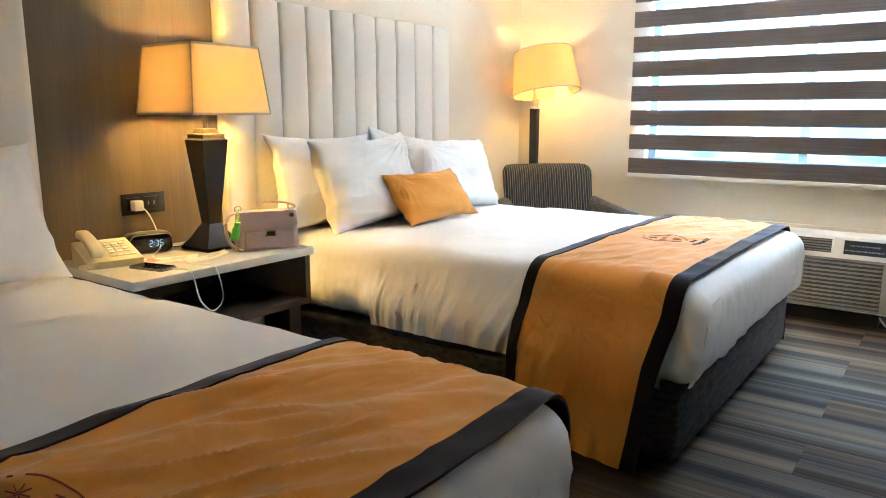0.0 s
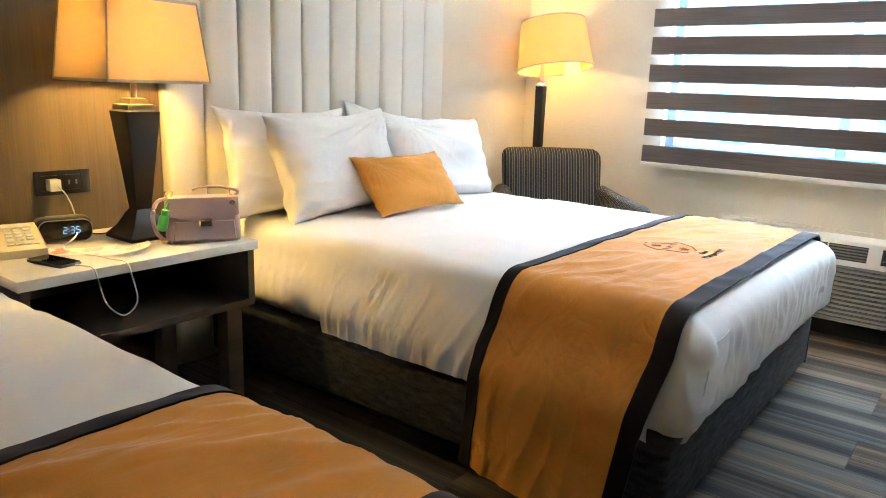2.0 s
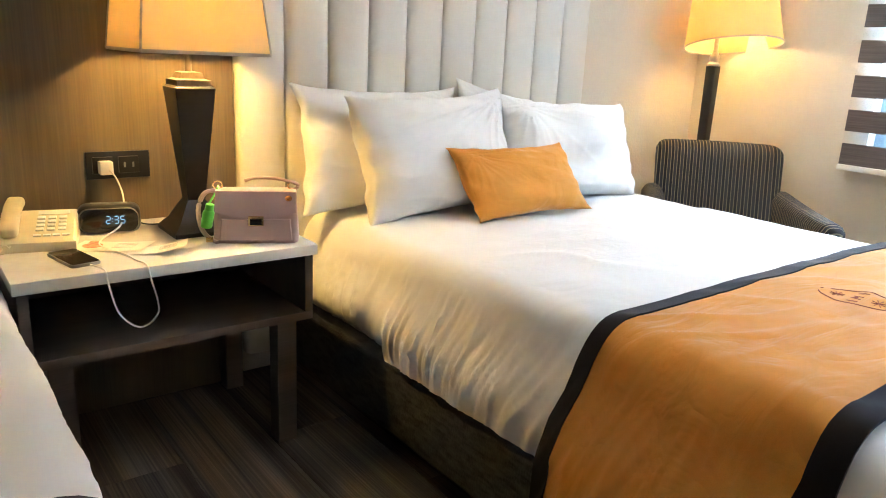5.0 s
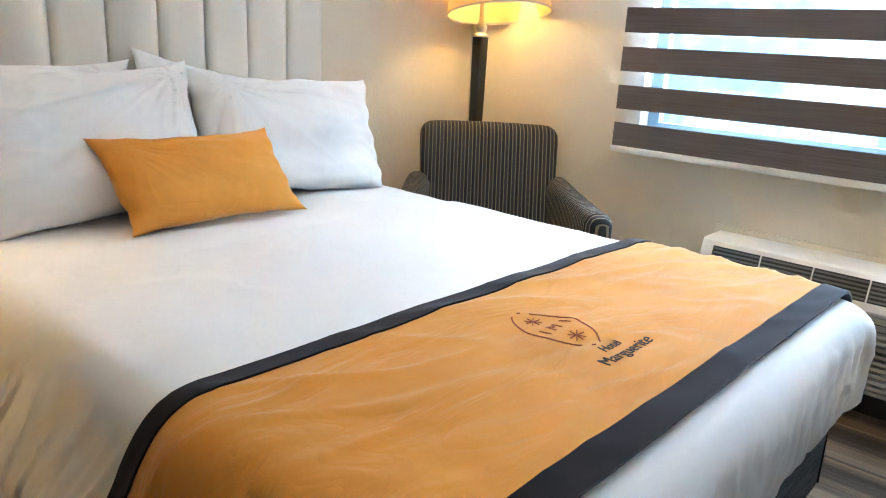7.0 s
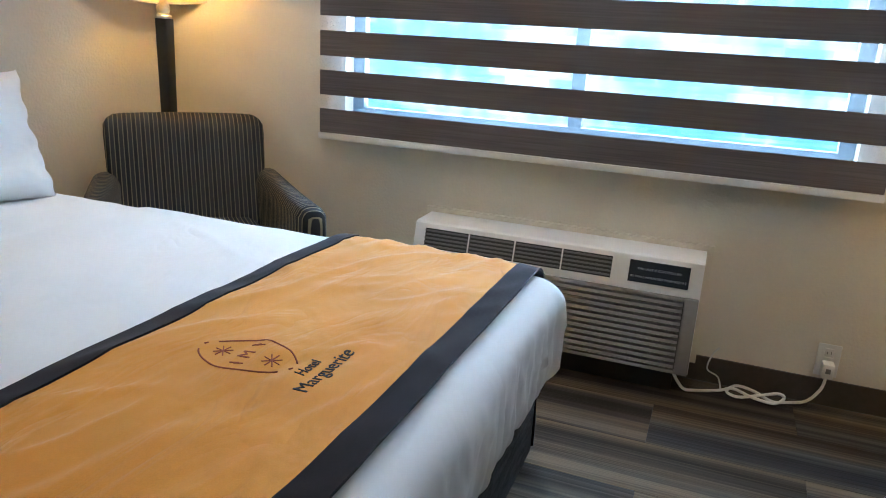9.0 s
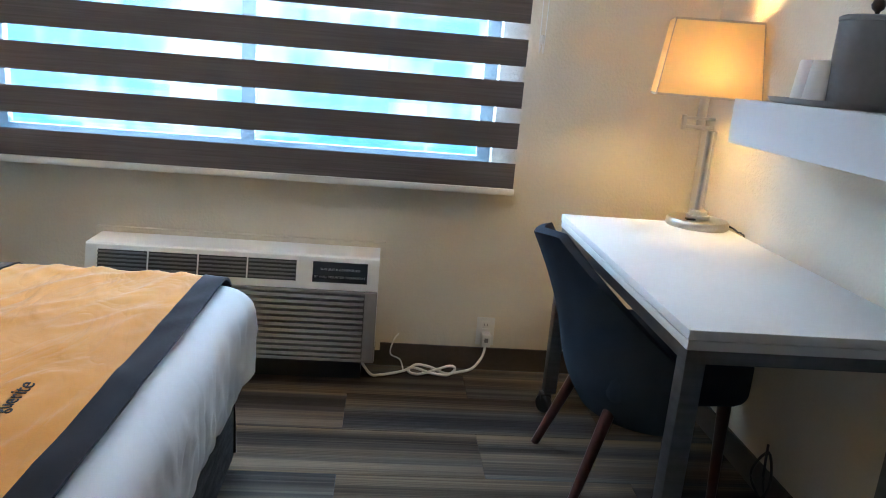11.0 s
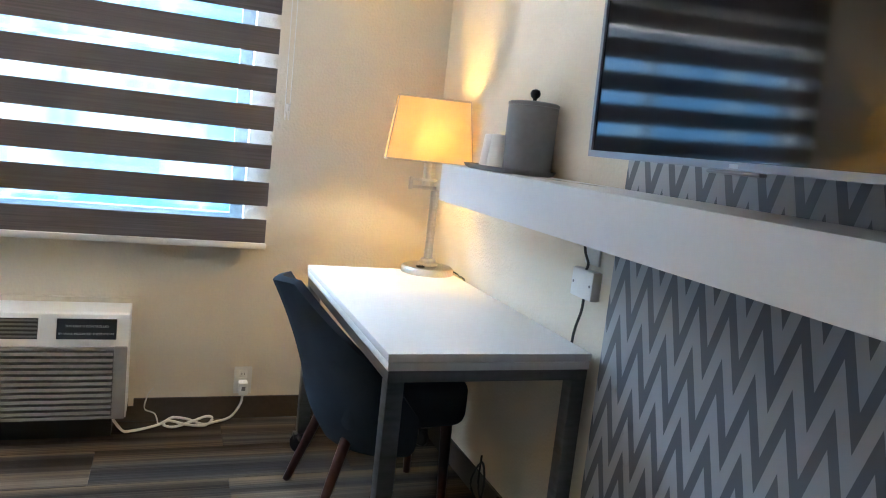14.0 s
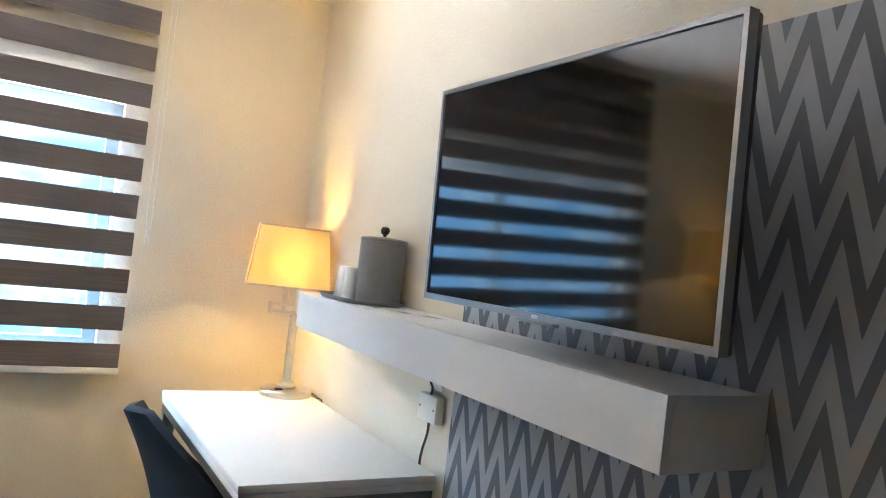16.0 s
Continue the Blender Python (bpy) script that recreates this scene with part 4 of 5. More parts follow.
def box_shade(a0, b0, a1, b1, z0, z1, r, tk=0.003):
    return loft([rect_loop(a0, b0, z0, r, 6), rect_loop(a1, b1, z1, r * 0.85, 6), rect_loop(a1 - tk, b1 - tk, z1, r * 0.85, 6), rect_loop(a0 - tk, b0 - tk, z0, r, 6), rect_loop(a0, b0, z0, r, 6)], False)


shade = part("shade", box_shade(0.095, 0.172, 0.08, 0.142, 0.44, 0.688, 0.014), SHADE, dl, "tapered cream linen shade", 40)
shade.matrix_basis = SHP
part("trim", box_shade(0.0965, 0.1735, 0.0955, 0.1725, 0.438, 0.445, 0.014, 0.004), TRIM, shade, "pale trim", 40)
part("trim", box_shade(0.0825, 0.1425, 0.0815, 0.1415, 0.683, 0.69, 0.012, 0.004), TRIM, shade, "pale trim", 40)
for sx, sy in ((-1, -1), (-1, 1), (1, -1), (1, 1)):
    part("corner_trim", tube([(sx * 0.092, sy * 0.169, 0.444), (sx * 0.078, sy * 0.139, 0.686)], 0.002, 6), TRIM, shade)
part("spider", tube([(-0.03, 0, 0.67), (0, 0, 0.672), (0.1, 0.03, 0.67)], 0.002, 6), NICKEL, dl)
part("harp", tube([(0, 0, 0.46), (0.04, 0, 0.5), (0.035, 0, 0.6), (0, 0, 0.672)], 0.002, 6), NICKEL, dl)
part("switch", boxes((-0.055, -0.03, 0.03, 0.06, 0.0265, 0.034), bevel=0.002), BLACKP, dl, "black outlet switch")
bulb_light("desk_lamp_bulb", (DLX + 0.045, DLY + 0.026, DZ + 0.54), DESK_W)

# ---- desk chair ----
dc = thing("desk_chair", (-0.765, 0.40, 0), "slate blue felt chair with curved back and mahogany legs", "chair", turn=DCT)
sx = part("seat", soft_box((0.43, 0.44, 0.17), 0.05, (18, 18, 8)), BLUEF, dc, "", 60)
sx.location = (0, -0.035, 0.325)


def shell(u, v):
    """Curved back: u round the side, v from below the seat to the top."""
    a = radians(-92 + 184 * u)
    edge = abs(2 * u - 1)
    top = 0.53 * (1 - 0.74 * max(0, (edge - 0.18) / 0.82) ** 1.08)
    tuck = 1 - 0.25 * max(0, 1 - v * 3) ** 2
    return (0.245 * tuck * (1 + 0.05 * v) * math.sin(a), (0.235 * math.cos(a) - 0.03) * tuck + (0.05 * v + 0.11 * v * v) * max(0, 1 - 1.2 * edge), 0.265 + v * top)


part("back_shell", sheet_grid(shell, 44, 18, 0.03), BLUEF, dc, "", 60)
for lx, ly, ox, oy in ((-0.13, 0.12, -0.06, 0.13), (0.13, 0.12, 0.06, 0.13), (-0.15, -0.2, -0.01, -0.01), (0.15, -0.2, 0.01, -0.01)):
    part("leg", tube([(lx + ox, ly + oy, 0.0), (lx, ly, 0.37)], 0.014, 12, taper=1.5), LEGW, dc)

# ---- floating shelf and television ----
sh = thing("floating_shelf", (-1.613, 0, 1.072), "thick white lacquered floating shelf on the wall", "shelf")
part("top_panel", boxes((-0.8385, 0.8385, 0.0045, 0.2335, 0.106, 0.124)), SHELFW, sh, "", 0)
part("front_panel", boxes((-0.857, 0.857, 0.234, 0.252, 0.0, 0.124), bevel=0.001), SHELFW, sh, "", 20)
part("bottom_panel", boxes((-0.8385, 0.8385, 0.0045, 0.2335, 0.0, 0.018)), SHELFW, sh, "", 0)
for s in (-1, 1):
    part("end_panel", boxes((s * 0.857, s * 0.839, 0.0045, 0.2337, 0.0, 0.124)), SHELFW, sh, "", 0)
tv = thing("television", (-2.13, 0.218, 1.523), "flat screen television with silver bezel, switched off", "television")
TW, TH = 0.428, 0.253
part("casing", boxes((-TW + 0.001, TW - 0.001, 0.018, 0.045, -TH + 0.001, TH - 0.001), bevel=0.005), BLACKP, tv, "black casing")
part("screen", boxes((-TW + 0.01, TW - 0.01, 0.0455, 0.049, -TH + 0.014, TH - 0.009)), SCREEN, tv, "dark glossy screen", 0)
bezel = part("bezel", boxes((-TW, -TW + 0.0095, 0.032, 0.054, -TH, TH), (TW - 0.0095, TW, 0.032, 0.054, -TH, TH), (-TW + 0.0095, TW - 0.0095, 0.032, 0.054, TH - 0.0085, TH), (-TW + 0.0095, TW - 0.0095, 0.032, 0.054, -TH, -TH + 0.0135)), BEZEL, tv, "silver bezel", 0)
part("logo", boxes((-0.016, 0.004, 0.0542, 0.0546, -TH + 0.003, -TH + 0.01)), SIGNT, bezel, "small pale maker's mark", 0)
part("chin", boxes((-0.06, 0.06, 0.034, 0.052, -TH - 0.008, -TH - 0.0005), bevel=0.003), BEZEL, bezel, "small sensor lip")
part("wall_mount", boxes((-0.15, 0.15, -0.195, 0.0175, -0.12, 0.12)), BLACKP, tv, "black wall mount", 0)
tv.rotation_euler = (radians(-1.5), 0, radians(0.8))

# ---- power outlet, charger and cable ----
out = thing("power_outlet", (-3.024, 3.612, 0.81), "black power outlet plate with usb sockets on wood panel", "outlet")
part("plate", boxes((-0.093, 0.093, -0.008, -0.0005, -0.042, 0.042), bevel=0.002), BLACKP, out)
for x in (-0.045, 0.03):
    part("socket", boxes((x - 0.03, x + 0.03, -0.011, -0.0082, -0.026, 0.026), bevel=0.003), BLACKL, out)
for x in (0.018, 0.043):
    part("usb_port", boxes((x - 0.003, x + 0.003, -0.0118, -0.0112, -0.008, 0.008)), GREY, out)
chg = thing("phone_charger", (-3.066, 3.601, 0.806), "white usb wall charger plugged into the outlet", "charger")
part("block", boxes((-0.019, 0.019, -0.036, -0.0005, -0.02, 0.02), bevel=0.004), WHITEP, chg)
part("cable", tube([(0.006, -0.036, -0.004), (0.02, -0.06, -0.03), (0.028, -0.09, -0.085), (0.0, -0.16, -0.145), (-0.06, -0.2, -0.171), (-0.085, -0.28, -0.1725), (-0.05, -0.39, -0.1725), (-0.04, -0.46, -0.1725), (-0.03, -0.52, -0.171), (-0.03, -0.55, -0.2), (-0.015, -0.548, -0.29), (-0.06, -0.55, -0.325), (-0.11, -0.553, -0.28), (-0.13, -0.55, -0.2), (-0.13, -0.525, -0.171), (-0.14, -0.475, -0.1715), (-0.15, -0.46, -0.1705)], 0.0024, 8), CABLEW, chg, "white charging cable looping over the edge")

# ---- desk telephone ----
ph = thing("telephone", (-3.28, 3.44, NZ), "beige corded desk telephone on the nightstand", "telephone", turn=-14)
phone_base = part("base", loft([[(x, y, z) for x, y, z in ((-0.095, -0.1, 0), (0.095, -0.1, 0), (0.095, 0.1, 0), (-0.095, 0.1, 0))], [(x, y, z) for x, y, z in ((-0.095, -0.1, 0.025), (0.095, -0.1, 0.025), (0.095, 0.1, 0.068), (-0.095, 0.1, 0.068))], [(x, y, z) for x, y, z in ((-0.088, -0.092, 0.03), (0.088, -0.092, 0.03), (0.088, 0.092, 0.073), (-0.088, 0.092, 0.073))]]), BEIGEP, ph, "", 20)
SLOPE = pose(0, 0, 0.0525, 13.0, 0, 0)
for r in range(4):
    for c in range(3):
        part("key", boxes((-0.005 + c * 0.027, 0.015 + c * 0.027, 0.03 - r * 0.024, 0.045 - r * 0.024, -0.001, 0.004), bevel=0.0015), WHITEP, phone_base).matrix_basis = SLOPE
for c in range(4):
    part("memory_key", boxes((-0.008 + c * 0.023, 0.01 + c * 0.023, -0.075, -0.066, -0.001, 0.003)), WHITEP, phone_base).matrix_basis = SLOPE
part("label_card", boxes((-0.005, 0.075, 0.06, 0.085, -0.001, 0.0015)), PAPER, phone_base, "paper number card").matrix_basis = SLOPE
hs = soft_box((0.045, 0.21, 0.03), 0.013, (6, 20, 4), lambda p, nn: (p.x, p.y, p.z + 0.018 - 1.6 * p.y * p.y * (1 if p.z < 0.02 else 0.75)))
hso = part("handset", hs, BEIGEP, ph, "", 60)
hso.matrix_basis = SLOPE @ pose(-0.06, 0, 0.006)
coil = [(-0.06 - 0.0 + 0.0, -0.1, 0.02)]
for i in range(60):
    a = i * 1.05
    f = i / 59
    coil.append((-0.07 - 0.05 * math.sin(f * 3.1) + 0.007 * math.cos(a), -0.105 - 0.03 * f + 0.005 * math.sin(a), 0.012 + 0.006 * math.sin(a) + 0.004))
part("coiled_cord", tube(coil, 0.002, 5), BEIGEP, ph)

# ---- alarm clock ----
ck = thing("alarm_clock", (-3.085, 3.495, NZ), "black digital alarm clock showing 2:35", "clock", turn=-14)
ckm = soft_box((0.172, 0.085, 0.083), 0.026, (14, 8, 8))
part("case", ckm, BLACKP, ck, "", 60)
part("face", loft([rect_loop(0.078, 0.034, 0.0, 0.026, 6), rect_loop(0.078, 0.034, 0.003, 0.026, 6)]), GLASSB, ck, "dark display").matrix_basis = pose(0, -0.0415, 0.0415, 90, 0, 0)
part("rim", loft([rect_loop(0.081, 0.037, 0.0, 0.028, 6), rect_loop(0.081, 0.037, 0.002, 0.028, 6)]), GREY, ck).matrix_basis = pose(0, -0.0405, 0.0415, 90, 0, 0)
SEG = {"2": "abged", "3": "abgcd", "5": "afgcd"}
BOXS = {"a": (-0.0055, 0.0055, 0.0125, 0.0148), "g": (-0.0055, 0.0055, -0.0012, 0.0012), "d": (-0.0055, 0.0055, -0.0148, -0.0125), "b": (0.0058, 0.008, 0.0015, 0.0122), "c": (0.0058, 0.008, -0.0122, -0.0015), "f": (-0.008, -0.0058, 0.0015, 0.0122), "e": (-0.008, -0.0058, -0.0122, -0.0015)}
for ch_, cx in (("2", -0.016), ("3", 0.012), ("5", 0.034)):
    part("digit", boxes(*[(cx + BOXS[q][0], cx + BOXS[q][1], BOXS[q][2], BOXS[q][3], 0, 0.0006) for q in SEG[ch_]]), LED, ck, "glowing pale blue digit", 0).matrix_basis = pose(0.01, -0.0447, 0.0435, 90, 0, 0) @ Matrix.Scale(0.78, 4)
part("digit_colon", boxes((-0.0025, -0.0005, 0.004, 0.0065, 0, 0.0006), (-0.0025, -0.0005, -0.0065, -0.004, 0, 0.0006)), LED, ck, "glowing colon", 0).matrix_basis = pose(0.01, -0.0447, 0.0435, 90, 0, 0) @ Matrix.Scale(0.78, 4)
part("buttons", boxes((-0.05, 0.05, -0.012, 0.012, 0.0825, 0.086), bevel=0.001), GREY, ck)
part("cable", tube([(0.07, 0.03, 0.02), (0.11, 0.04, 0.006), (0.17, 0.06, 0.004), (0.2, 0.1, 0.004)], 0.0025, 6), CABLEB, ck)

# ---- mobile phone ----
mp = thing("mobile_phone", (-3.238, 3.225, NZ + 0.0005), "dark mobile phone lying face up, charging", "phone", turn=12)
part("body", loft([rect_loop(0.037, 0.077, 0.0, 0.01), rect_loop(0.038, 0.078, 0.004, 0.011), rect_loop(0.037, 0.077, 0.008, 0.01)]), GREY, mp, "", 30)
part("screen", loft([rect_loop(0.035, 0.075, 0.0082, 0.009), rect_loop(0.035, 0.075, 0.0088, 0.009)]), GLASSB, mp, "dark glass screen")


# ---- leaflets ----
def leaflet(at, turn, w, h, lift, label, picture):
    lf = thing("leaflet", (at[0], at[1], NZ + at[2]), label, "leaflet", "leaflets on nightstand", turn=turn)
    part("sheet", sheet_grid(lambda u, v: ((u - 0.5) * w, (v - 0.5) * h, lift * (u - 0.2) ** 2 * 4 + 0.001), 12, 4, 0.0005), PAPER, lf)
    zf = lambda u: lift * (u - 0.2) ** 2 * 4 + 0.0026
    if picture:
        part("picture", lathe([(0, 0), (0.026, 0), (0.026, 0.0004), (0, 0.0004)], 24, (-w * 0.28, 0.0, zf(0.22))), REDP, lf, "printed photo of a dish")
        part("picture", lathe([(0, 0), (0.014, 0), (0.014, 0.0004), (0, 0.0004)], 20, (-w * 0.34, 0.035, zf(0.16))), REDP, lf, "printed photo of a dish")
    for i in range(4):
        u0 = 0.52
        part("text_line", sheet_grid(lambda u, v: ((u0 - 0.5 + u * 0.3) * w, h * (0.25 - 0.14 * i) + v * 0.003, zf(u0 + u * 0.3) + 0.0003), 6, 1, 0.0002), GREY, lf)
    return lf


leaflet((-3.125, 3.30, 0.001), -38, 0.2, 0.1, 0.004, "folded white leaflet with a printed food photo", True)
leaflet((-3.03, 3.205, 0.003), -22, 0.15, 0.075, 0.009, "curled white leaflet on the stone top", False)

# ---- handbag ----
hb = thing("handbag", (-2.745, 3.205, NZ), "small dusty pink leather handbag with gold clasp", "handbag", turn=-26)


def bag_shape(p, nn):
    t = p.z / 0.165
    return (p.x * (1 - 0.06 * t), p.y * (1 - 0.35 * t), p.z)


part("body", soft_box((0.225, 0.1, 0.165), 0.014, (16, 10, 12), bag_shape), PINK, hb, "", 50)


def bag_flap(u, v):
    x = (u - 0.5) * 0.208
    low = 0.072 + 0.03 * abs(2 * u - 1)
    s = v * 1.0
    if s < 0.3:
        return (x, 0.02 - 0.055 * s / 0.3, 0.1665)
    f = (s - 0.3) / 0.7
    zz = 0.1665 + (low - 0.1665) * f
    return (x, -0.035 - 0.0155 * f - 0.004, zz)


part("flap", sheet_grid(bag_flap, 24, 16, 0.003), PINK, hb, "", 40)
part("pocket", loft([[(x * 1.0, -0.0515, z) for x, z in ((-0.095, 0.012), (0.095, 0.012), (0.09, 0.082), (-0.09, 0.082))], [(x, -0.057, z) for x, z in ((-0.092, 0.015), (0.092, 0.015), (0.087, 0.08), (-0.087, 0.08))]]), PINK, hb, "", 20)
clasp = part("clasp", boxes((-0.02, 0.02, -0.067, -0.0575, 0.062, 0.092), bevel=0.002), GOLD, hb, "gold clasp")
part("clasp_inset", boxes((-0.015, 0.015, -0.0685, -0.0672, 0.066, 0.084)), BLACKP, clasp)
part("handle", tube([(0.1, 0, 0.165), (0.11, 0, 0.18), (0.06, 0, 0.197), (0.0, 0, 0.2), (-0.03, 0, 0.19)], 0.005, 8), PINK, hb, "rolled top handle")
for x in (-0.1, 0.095):
    part("ring", tube([(x + 0.012 * math.cos(a * 0.7), 0, 0.176 + 0.012 * math.sin(a * 0.7)) for a in range(10)], 0.0022, 6), GOLD, hb, "gold ring")
part("charm", lathe([(0, -0.001), (0.009, -0.001), (0.009, 0.001), (0, 0.001)], 20), GOLD, hb, "round gold charm").matrix_basis = pose(0.085, -0.045, 0.145, 90, 0, 0)
part("strap", tube([(-0.105, 0.0, 0.16), (-0.135, -0.01, 0.15), (-0.15, -0.02, 0.1), (-0.14, -0.03, 0.04), (-0.115, -0.04, 0.012), (-0.1, -0.05, 0.007)], 0.0065, 8), PINK, hb, "hanging shoulder strap")
part("buckle", boxes((-0.13, -0.112, -0.05, -0.035, 0.006, 0.02), bevel=0.002), GOLD, hb)
sb = part("sanitiser_bottle", lathe([(0, 0), (0.013, 0), (0.015, 0.004), (0.015, 0.05), (0.01, 0.058), (0, 0.058)], 20), GREEN, hb, "small green bottle clipped on")
sb.matrix_basis = pose(-0.128, -0.05, 0.055, 8, 10, 0)
cp = part("bottle_cap", lathe([(0, 0.058), (0.011, 0.058), (0.011, 0.076), (0, 0.078)], 16), GREEN, sb, "green cap")
hb.scale = (1.08, 1.0, 0.93)
part("bottle_loop", tube([(-0.118, -0.05, 0.13), (-0.105, -0.03, 0.155), (-0.098, -0.005, 0.175)], 0.003, 6), GREEN, hb, "green silicone loop")

# ---- cords, outlets on the window and desk walls ----
wo = thing("wall_outlet", (0, 0.776, 0.17), "white wall outlet with an air conditioner plug", "outlet")
wall_plate = part("plate", boxes((-0.006, -0.0005, -0.037, 0.037, -0.06, 0.06), bevel=0.002), WHITEP, wo)
part("socket", boxes((-0.008, -0.0062, -0.016, 0.016, 0.012, 0.045), bevel=0.003), WHITEP, wall_plate)
for dy in (-0.006, 0.006):
    part("slot", boxes((-0.0086, -0.0081, dy - 0.001, dy + 0.001, 0.024, 0.034)), BLACKP, wall_plate)
plug = thing("extension_lead", (0, 0.776, 0), "white power lead tied in a loop along the baseboard", "cable")
plug_body = part("plug", boxes((-0.055, -0.0085, -0.019, 0.019, 0.118, 0.172), bevel=0.005), WHITEP, plug, "white breaker plug")
part("plug_button", boxes((-0.058, -0.0555, -0.008, 0.008, 0.14, 0.158), bevel=0.001), GREY, plug_body)
part("cord", tube([(-0.04, 0.0, 0.118), (-0.05, 0.01, 0.075), (-0.07, 0.05, 0.03), (-0.08, 0.11, 0.015), (-0.09, 0.16, 0.012), (-0.075, 0.22, 0.03), (-0.08, 0.28, 0.04), (-0.1, 0.31, 0.02), (-0.11, 0.27, 0.012), (-0.1, 0.2, 0.03), (-0.09, 0.145, 0.045), (-0.08, 0.12, 0.03), (-0.1, 0.15, 0.01), (-0.11, 0.22, 0.02), (-0.1, 0.29, 0.035), (-0.09, 0.33, 0.015), (-0.1, 0.37, 0.008), (-0.12, 0.42, 0.007), (-0.13, 0.46, 0.012), (-0.1, 0.5, 0.05)], 0.0055, 8), CABLEW, plug, "thick white cord")
part("loose_end", tube([(-0.09, 0.33, 0.014), (-0.06, 0.345, 0.05), (-0.05, 0.385, 0.07), (-0.03, 0.375, 0.12), (-0.015, 0.355, 0.145)], 0.003, 6), CABLEW, plug, "thin loose wire end")

jb = thing("junction_box", (-1.367, 0, 0.92), "white junction box with black cable above the desk", "junction box")
part("box", boxes((-0.054, 0.054, 0.0005, 0.03, -0.04, 0.04), bevel=0.003), WHITEP, jb)
for x in (-0.042, 0.042):
    part("screw", lathe([(0, 0), (0.004, 0), (0.004, 0.001), (0, 0.001)], 10), GREY, jb).matrix_basis = pose(x, 0.0302, 0.0, -90, 0, 0)
part("upper_plate", boxes((-0.035, 0.035, 0.0005, 0.007, 0.055, 0.15), bevel=0.002), WHITEP, jb, "white plate behind")
part("cable", tube([(0.0, 0.016, -0.04), (0.006, 0.014, -0.08), (0.03, 0.012, -0.14), (0.04, 0.01, -0.2), (0.045, 0.01, -0.32)], 0.004, 6), CABLEB, jb, "black cable")
part("cable", tube([(0.0, 0.02, 0.04), (-0.005, 0.02, 0.06), (0.01, 0.025, 0.09), (0.02, 0.03, 0.14)], 0.004, 6), CABLEB, jb, "black cable")

lc = thing("lamp_lead", (DLX, DLY, DZ), "black lamp lead running behind the desk", "cable")
part("cord", tube([(-0.02, -0.108, 0.01), (-0.05, -0.115, 0.006), (-0.09, -0.108, 0.005), (-0.11, -0.112, 0.004), (-0.13, -0.1155, -0.03), (-0.15, -0.1155, -0.3), (-0.16, -0.11, -0.6)], 0.003, 6), CABLEB, lc)
part("cord_bundle", tube([(-0.62, -0.04, -0.5), (-0.66, -0.02, -0.58), (-0.64, -0.05, -0.68), (-0.58, -0.03, -0.62), (-0.63, -0.04, -0.52), (-0.68, -0.03, -0.6), (-0.65, 0.0, -0.72), (-0.7, 0.02, -0.738), (-0.82, 0.0, -0.74), (-0.95, -0.03, -0.74)], 0.004, 6), CABLEB, lc, "tangled black cord")

# blind pull chain
part("pull_chain", tube([(-0.075, BL_Y0 - 0.03, 1.68), (-0.07, BL_Y0 - 0.035, 0.62), (-0.068, BL_Y0 - 0.045, 0.59), (-0.066, BL_Y0 - 0.055, 0.62), (-0.07, BL_Y0 - 0.05, 1.68)], 0.0022, 6), WHITEP, blind, "beaded pull chain")
part("chain_weight", lathe([(0, 0), (0.008, 0.002), (0.008, 0.03), (0, 0.034)], 12, (-0.068, BL_Y0 - 0.045, 0.565)), WHITEP, blind)

# ---- tray, cups, ice bucket ----
SZ = 1.196
tr = thing("tray", (-1.01, 0.125, SZ), "grey oval serving tray on the shelf", "tray")
part("dish", loft([rect_loop(0.165, 0.095, 0.0, 0.09, 8), rect_loop(0.178, 0.105, 0.004, 0.1, 8), rect_loop(0.186, 0.112, 0.016, 0.107, 8), rect_loop(0.182, 0.108, 0.016, 0.104, 8), rect_loop(0.172, 0.1, 0.006, 0.095, 8)]), GREY, tr, "", 40)
for x, y in ((-0.955, 0.165), (-1.012, 0.165)):
    c = thing("cup", (x, y, SZ + 0.0065), "paper-wrapped white cup upside down on tray", "cup", "wrapped cups")
    part("wall", lathe([(0, 0), (0.034, 0), (0.0355, 0.003), (0.026, 0.1), (0.023, 0.106), (0, 0.107)], 28), WHITEP, c)
    part("wrap_fold", lathe([(0.0362, 0.0), (0.0366, 0.006), (0.0345, 0.012), (0.034, 0.0)], 28), PAPER, c, "paper wrap fold")
ib = thing("ice_bucket", (-1.06, 0.088, SZ + 0.0065), "grey lidded ice bucket with black knob", "ice bucket")
part("body", lathe([(0, 0), (0.075, 0), (0.077, 0.004), (0.077, 0.198), (0.075, 0.2), (0, 0.2)], 40), GREY, ib)
lid = part("lid", lathe([(0, 0.2005), (0.0785, 0.2005), (0.0785, 0.209), (0.07, 0.213), (0, 0.219)], 40), GREY, ib)
part("knob", lathe([(0, 0.217), (0.005, 0.218), (0.006, 0.224), (0.0135, 0.23), (0.016, 0.24), (0.0125, 0.25), (0, 0.255)], 20), BLACKP, lid, "black round knob")
for x, y, tn in ((-1.2, 0.17, 12), (-1.33, 0.13, -6), (-1.42, 0.09, 20)):
    q = thing("card", (x, y, SZ + 0.0005), "printed card lying flat on the shelf", "card", "cards on shelf", turn=tn)
    part("sheet", boxes((-0.055, 0.055, -0.035, 0.035, 0, 0.0008)), PAPER, q, "", 0)
    part("print", boxes((-0.04, 0.02, -0.015, 0.012, 0.001, 0.0013)), GREY, q, "", 0)

# ---- embroidery on the runners ----
CRT = -90.0


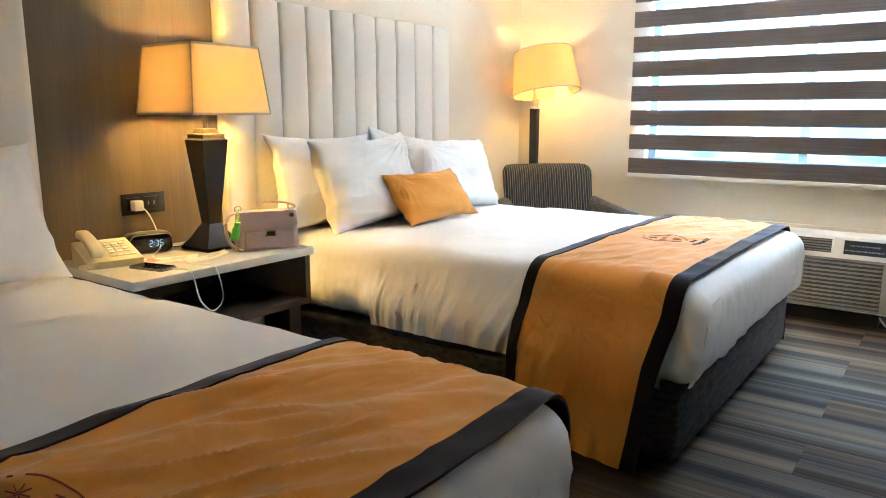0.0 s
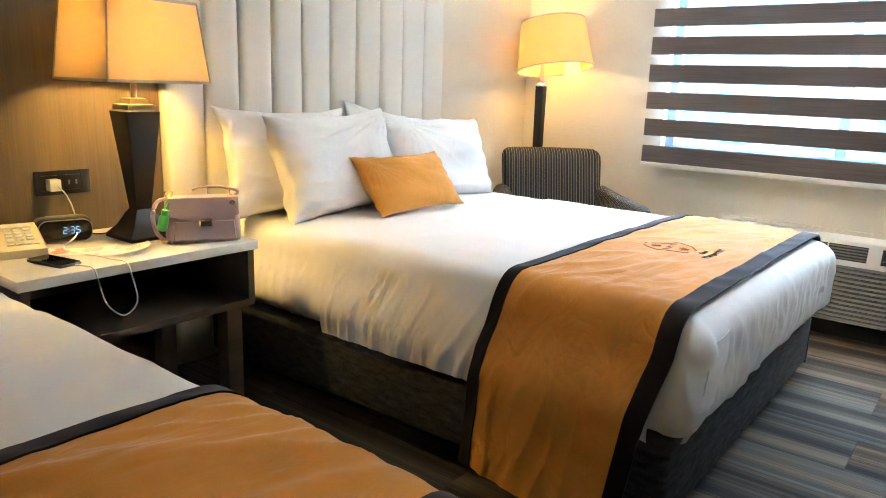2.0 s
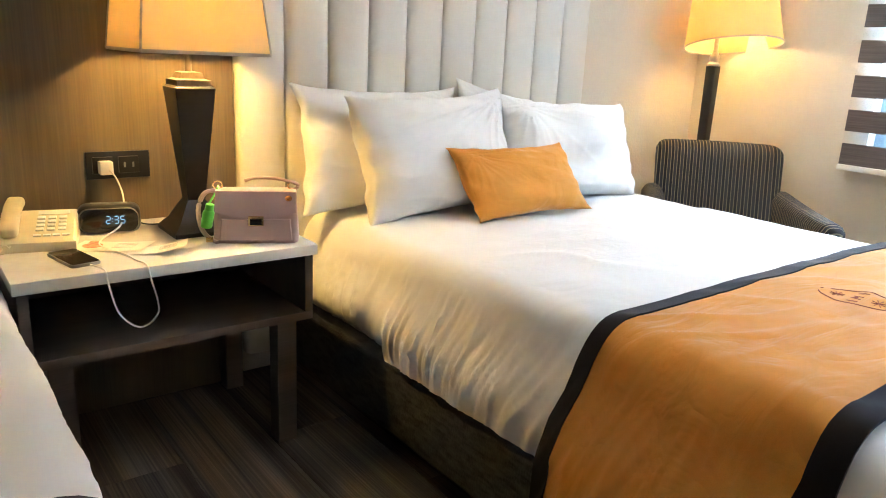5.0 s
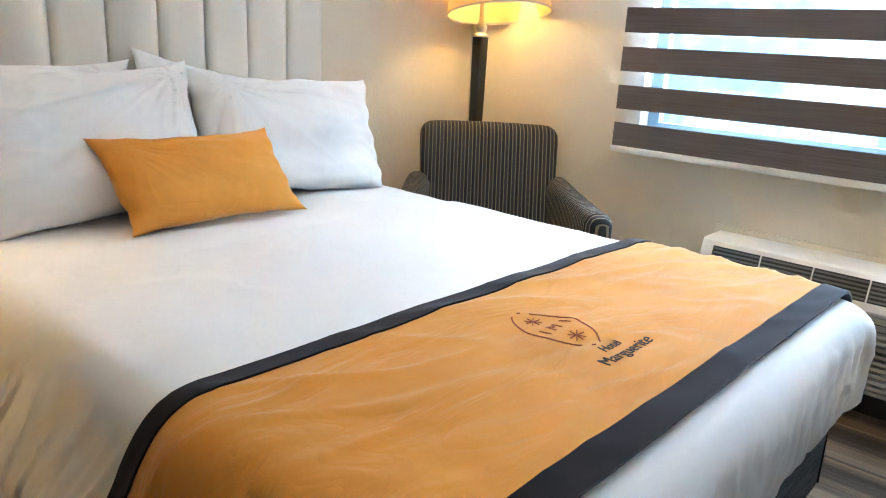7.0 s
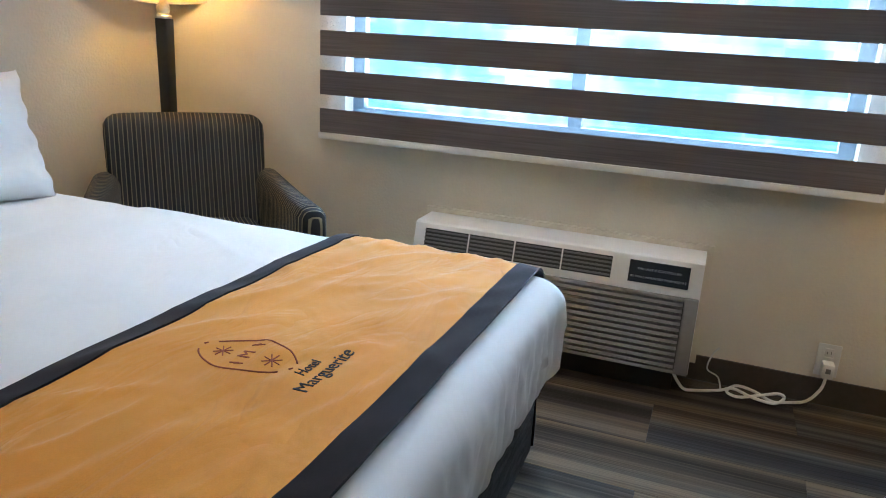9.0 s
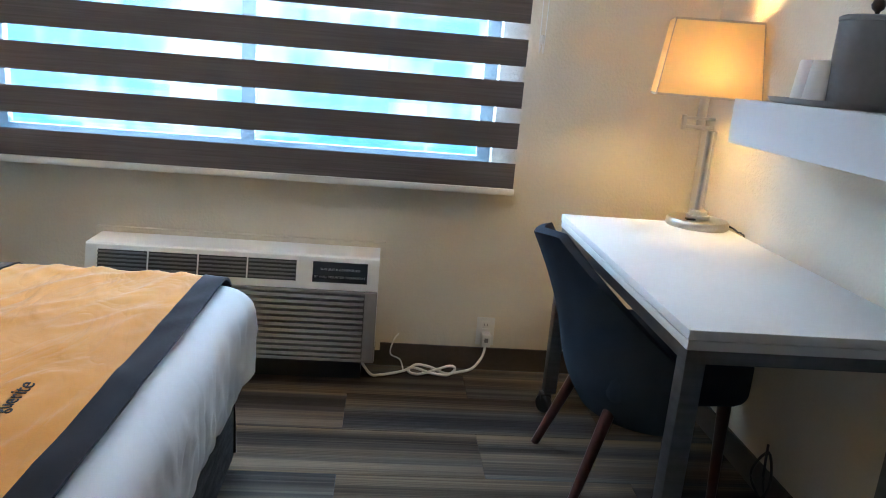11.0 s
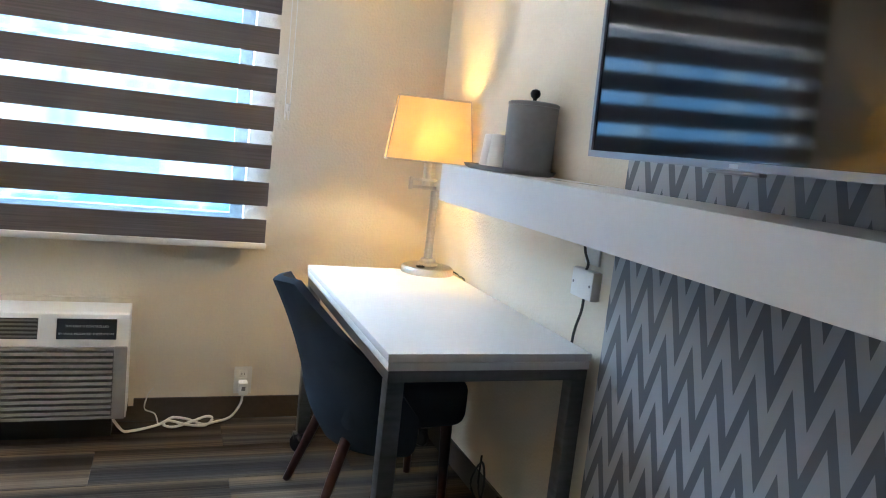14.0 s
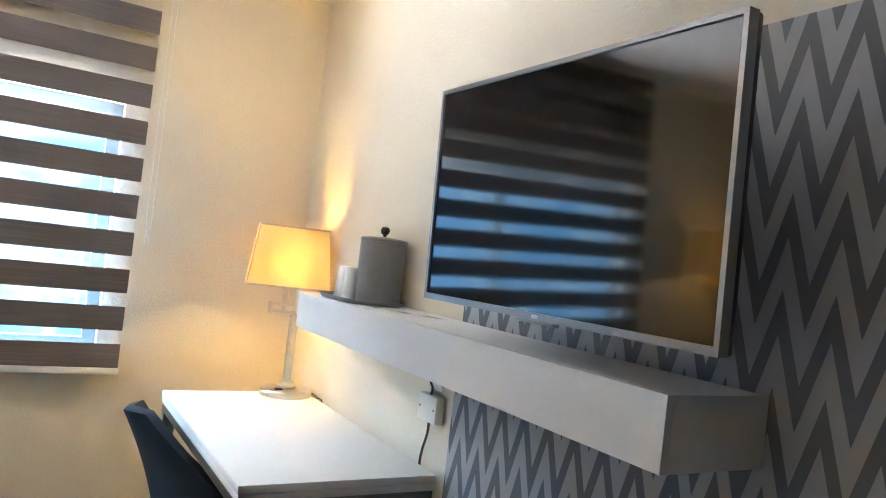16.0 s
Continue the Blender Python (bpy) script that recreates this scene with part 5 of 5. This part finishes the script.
def oval(k):
    a = 2 * math.pi * k / 40
    return (0.094 * math.cos(a), 0.046 * math.sin(a) * (1 - 0.14 * math.cos(2 * a + 0.6)))


def turned(x, y):
    """The crest lies turned to the runner's length."""
    c, s = math.cos(radians(CRT)), math.sin(radians(CRT))
    return (c * x - s * y, s * x + c * y)


def embroider(runner, x0, y0):
    """Crest and words stitched on the runner's cloth, about (x0, y0) in the runner's own axes."""
    weave = [c for c in runner.children if c.name.startswith("panel")][0].data
    cloth = BVHTree.FromPolygons([v.co.copy() for v in weave.vertices], [tuple(p.vertices) for p in weave.polygons])

    def top_z(x, y):
        hit = cloth.ray_cast(Vector((x, y, 1.0)), Vector((0, 0, -1)))
        return hit[0].z if hit[0] else BED_Z

    bm = bmesh.new()

    def thread(points, r):
        tube([(x0 + x, y0 + y, top_z(x0 + x, y0 + y) + 0.0005) for x, y in points], r, 6, bm)

    for seg in (range(2, 17), range(18, 20), range(22, 37), range(38, 40)):
        thread([turned(*oval(k)) for k in seg], 0.0016)
    for cx in (-0.049, 0.049):
        for i in range(4):
            a = math.pi * i / 4 + 0.2
            thread([turned(cx - 0.017 * math.cos(a), 0.017 * math.sin(a)), turned(cx + 0.017 * math.cos(a), -0.017 * math.sin(a))], 0.0011)
    for d in (-1, 1):
        for o in (-0.004, 0.004):
            thread([turned(o - 0.008, d * 0.032), turned(o + 0.008, d * 0.032 + 0.004)], 0.0014)
    part("crest", bm, RUST, runner, "rust embroidered crest")
    for name, body, size, dx, dy, material in (("crest_letter", "M", 0.034, 0.0, 0.0, RUST), ("embroidered_word", "Hotel", 0.026, 0.01, -0.113, INK), ("embroidered_word", "Marguerite", 0.037, 0.015, -0.143, INK)):
        ob = lettering(name, body, size, material, runner, Matrix.Identity(4), 0.0005)
        m = pose(x0 + dx, y0 + dy, 0, 0, 0, LETT)
        for v in ob.data.vertices:
            p = m @ v.co
            v.co = (p.x, p.y, top_z(p.x, p.y) + 0.0012 + v.co.z)


embroider(runner2, -0.083, -0.638)
embroider(runner1, -0.083, -0.638)

# ---- carpet planks ----
PW, PL = 0.2725, 0.915
cut = {}


def plank_mesh(length):
    """One carpet plank, cut to length; alike planks share a mesh."""
    key = round(length, 3)
    if key not in cut:
        bm = boxes((-PW / 2 + 0.0004, PW / 2 - 0.0004, -length / 2 + 0.0004, length / 2 - 0.0004, -0.0055, 0.0), bevel=0.0012)
        me = bpy.data.meshes.new("carpet_plank")
        bm.to_mesh(me)
        bm.free()
        me.materials.append(CARPET)
        cut[key] = me
    return cut[key]


row = 0
x = -0.0115
while x > ROOM_W:
    y = 1.32 + (0.0 if row % 2 else -PL / 2) - 2 * PL
    while y < ROOM_N:
        ya, yb = max(y, 0.0), min(y + PL, ROOM_N)
        if yb - ya > 0.02:
            p = new("carpet_plank", plank_mesh(yb - ya))
            p.location = (x - PW / 2, (ya + yb) / 2, 0)
            p.parent = floor
        y += PL
    x -= PW
    row += 1
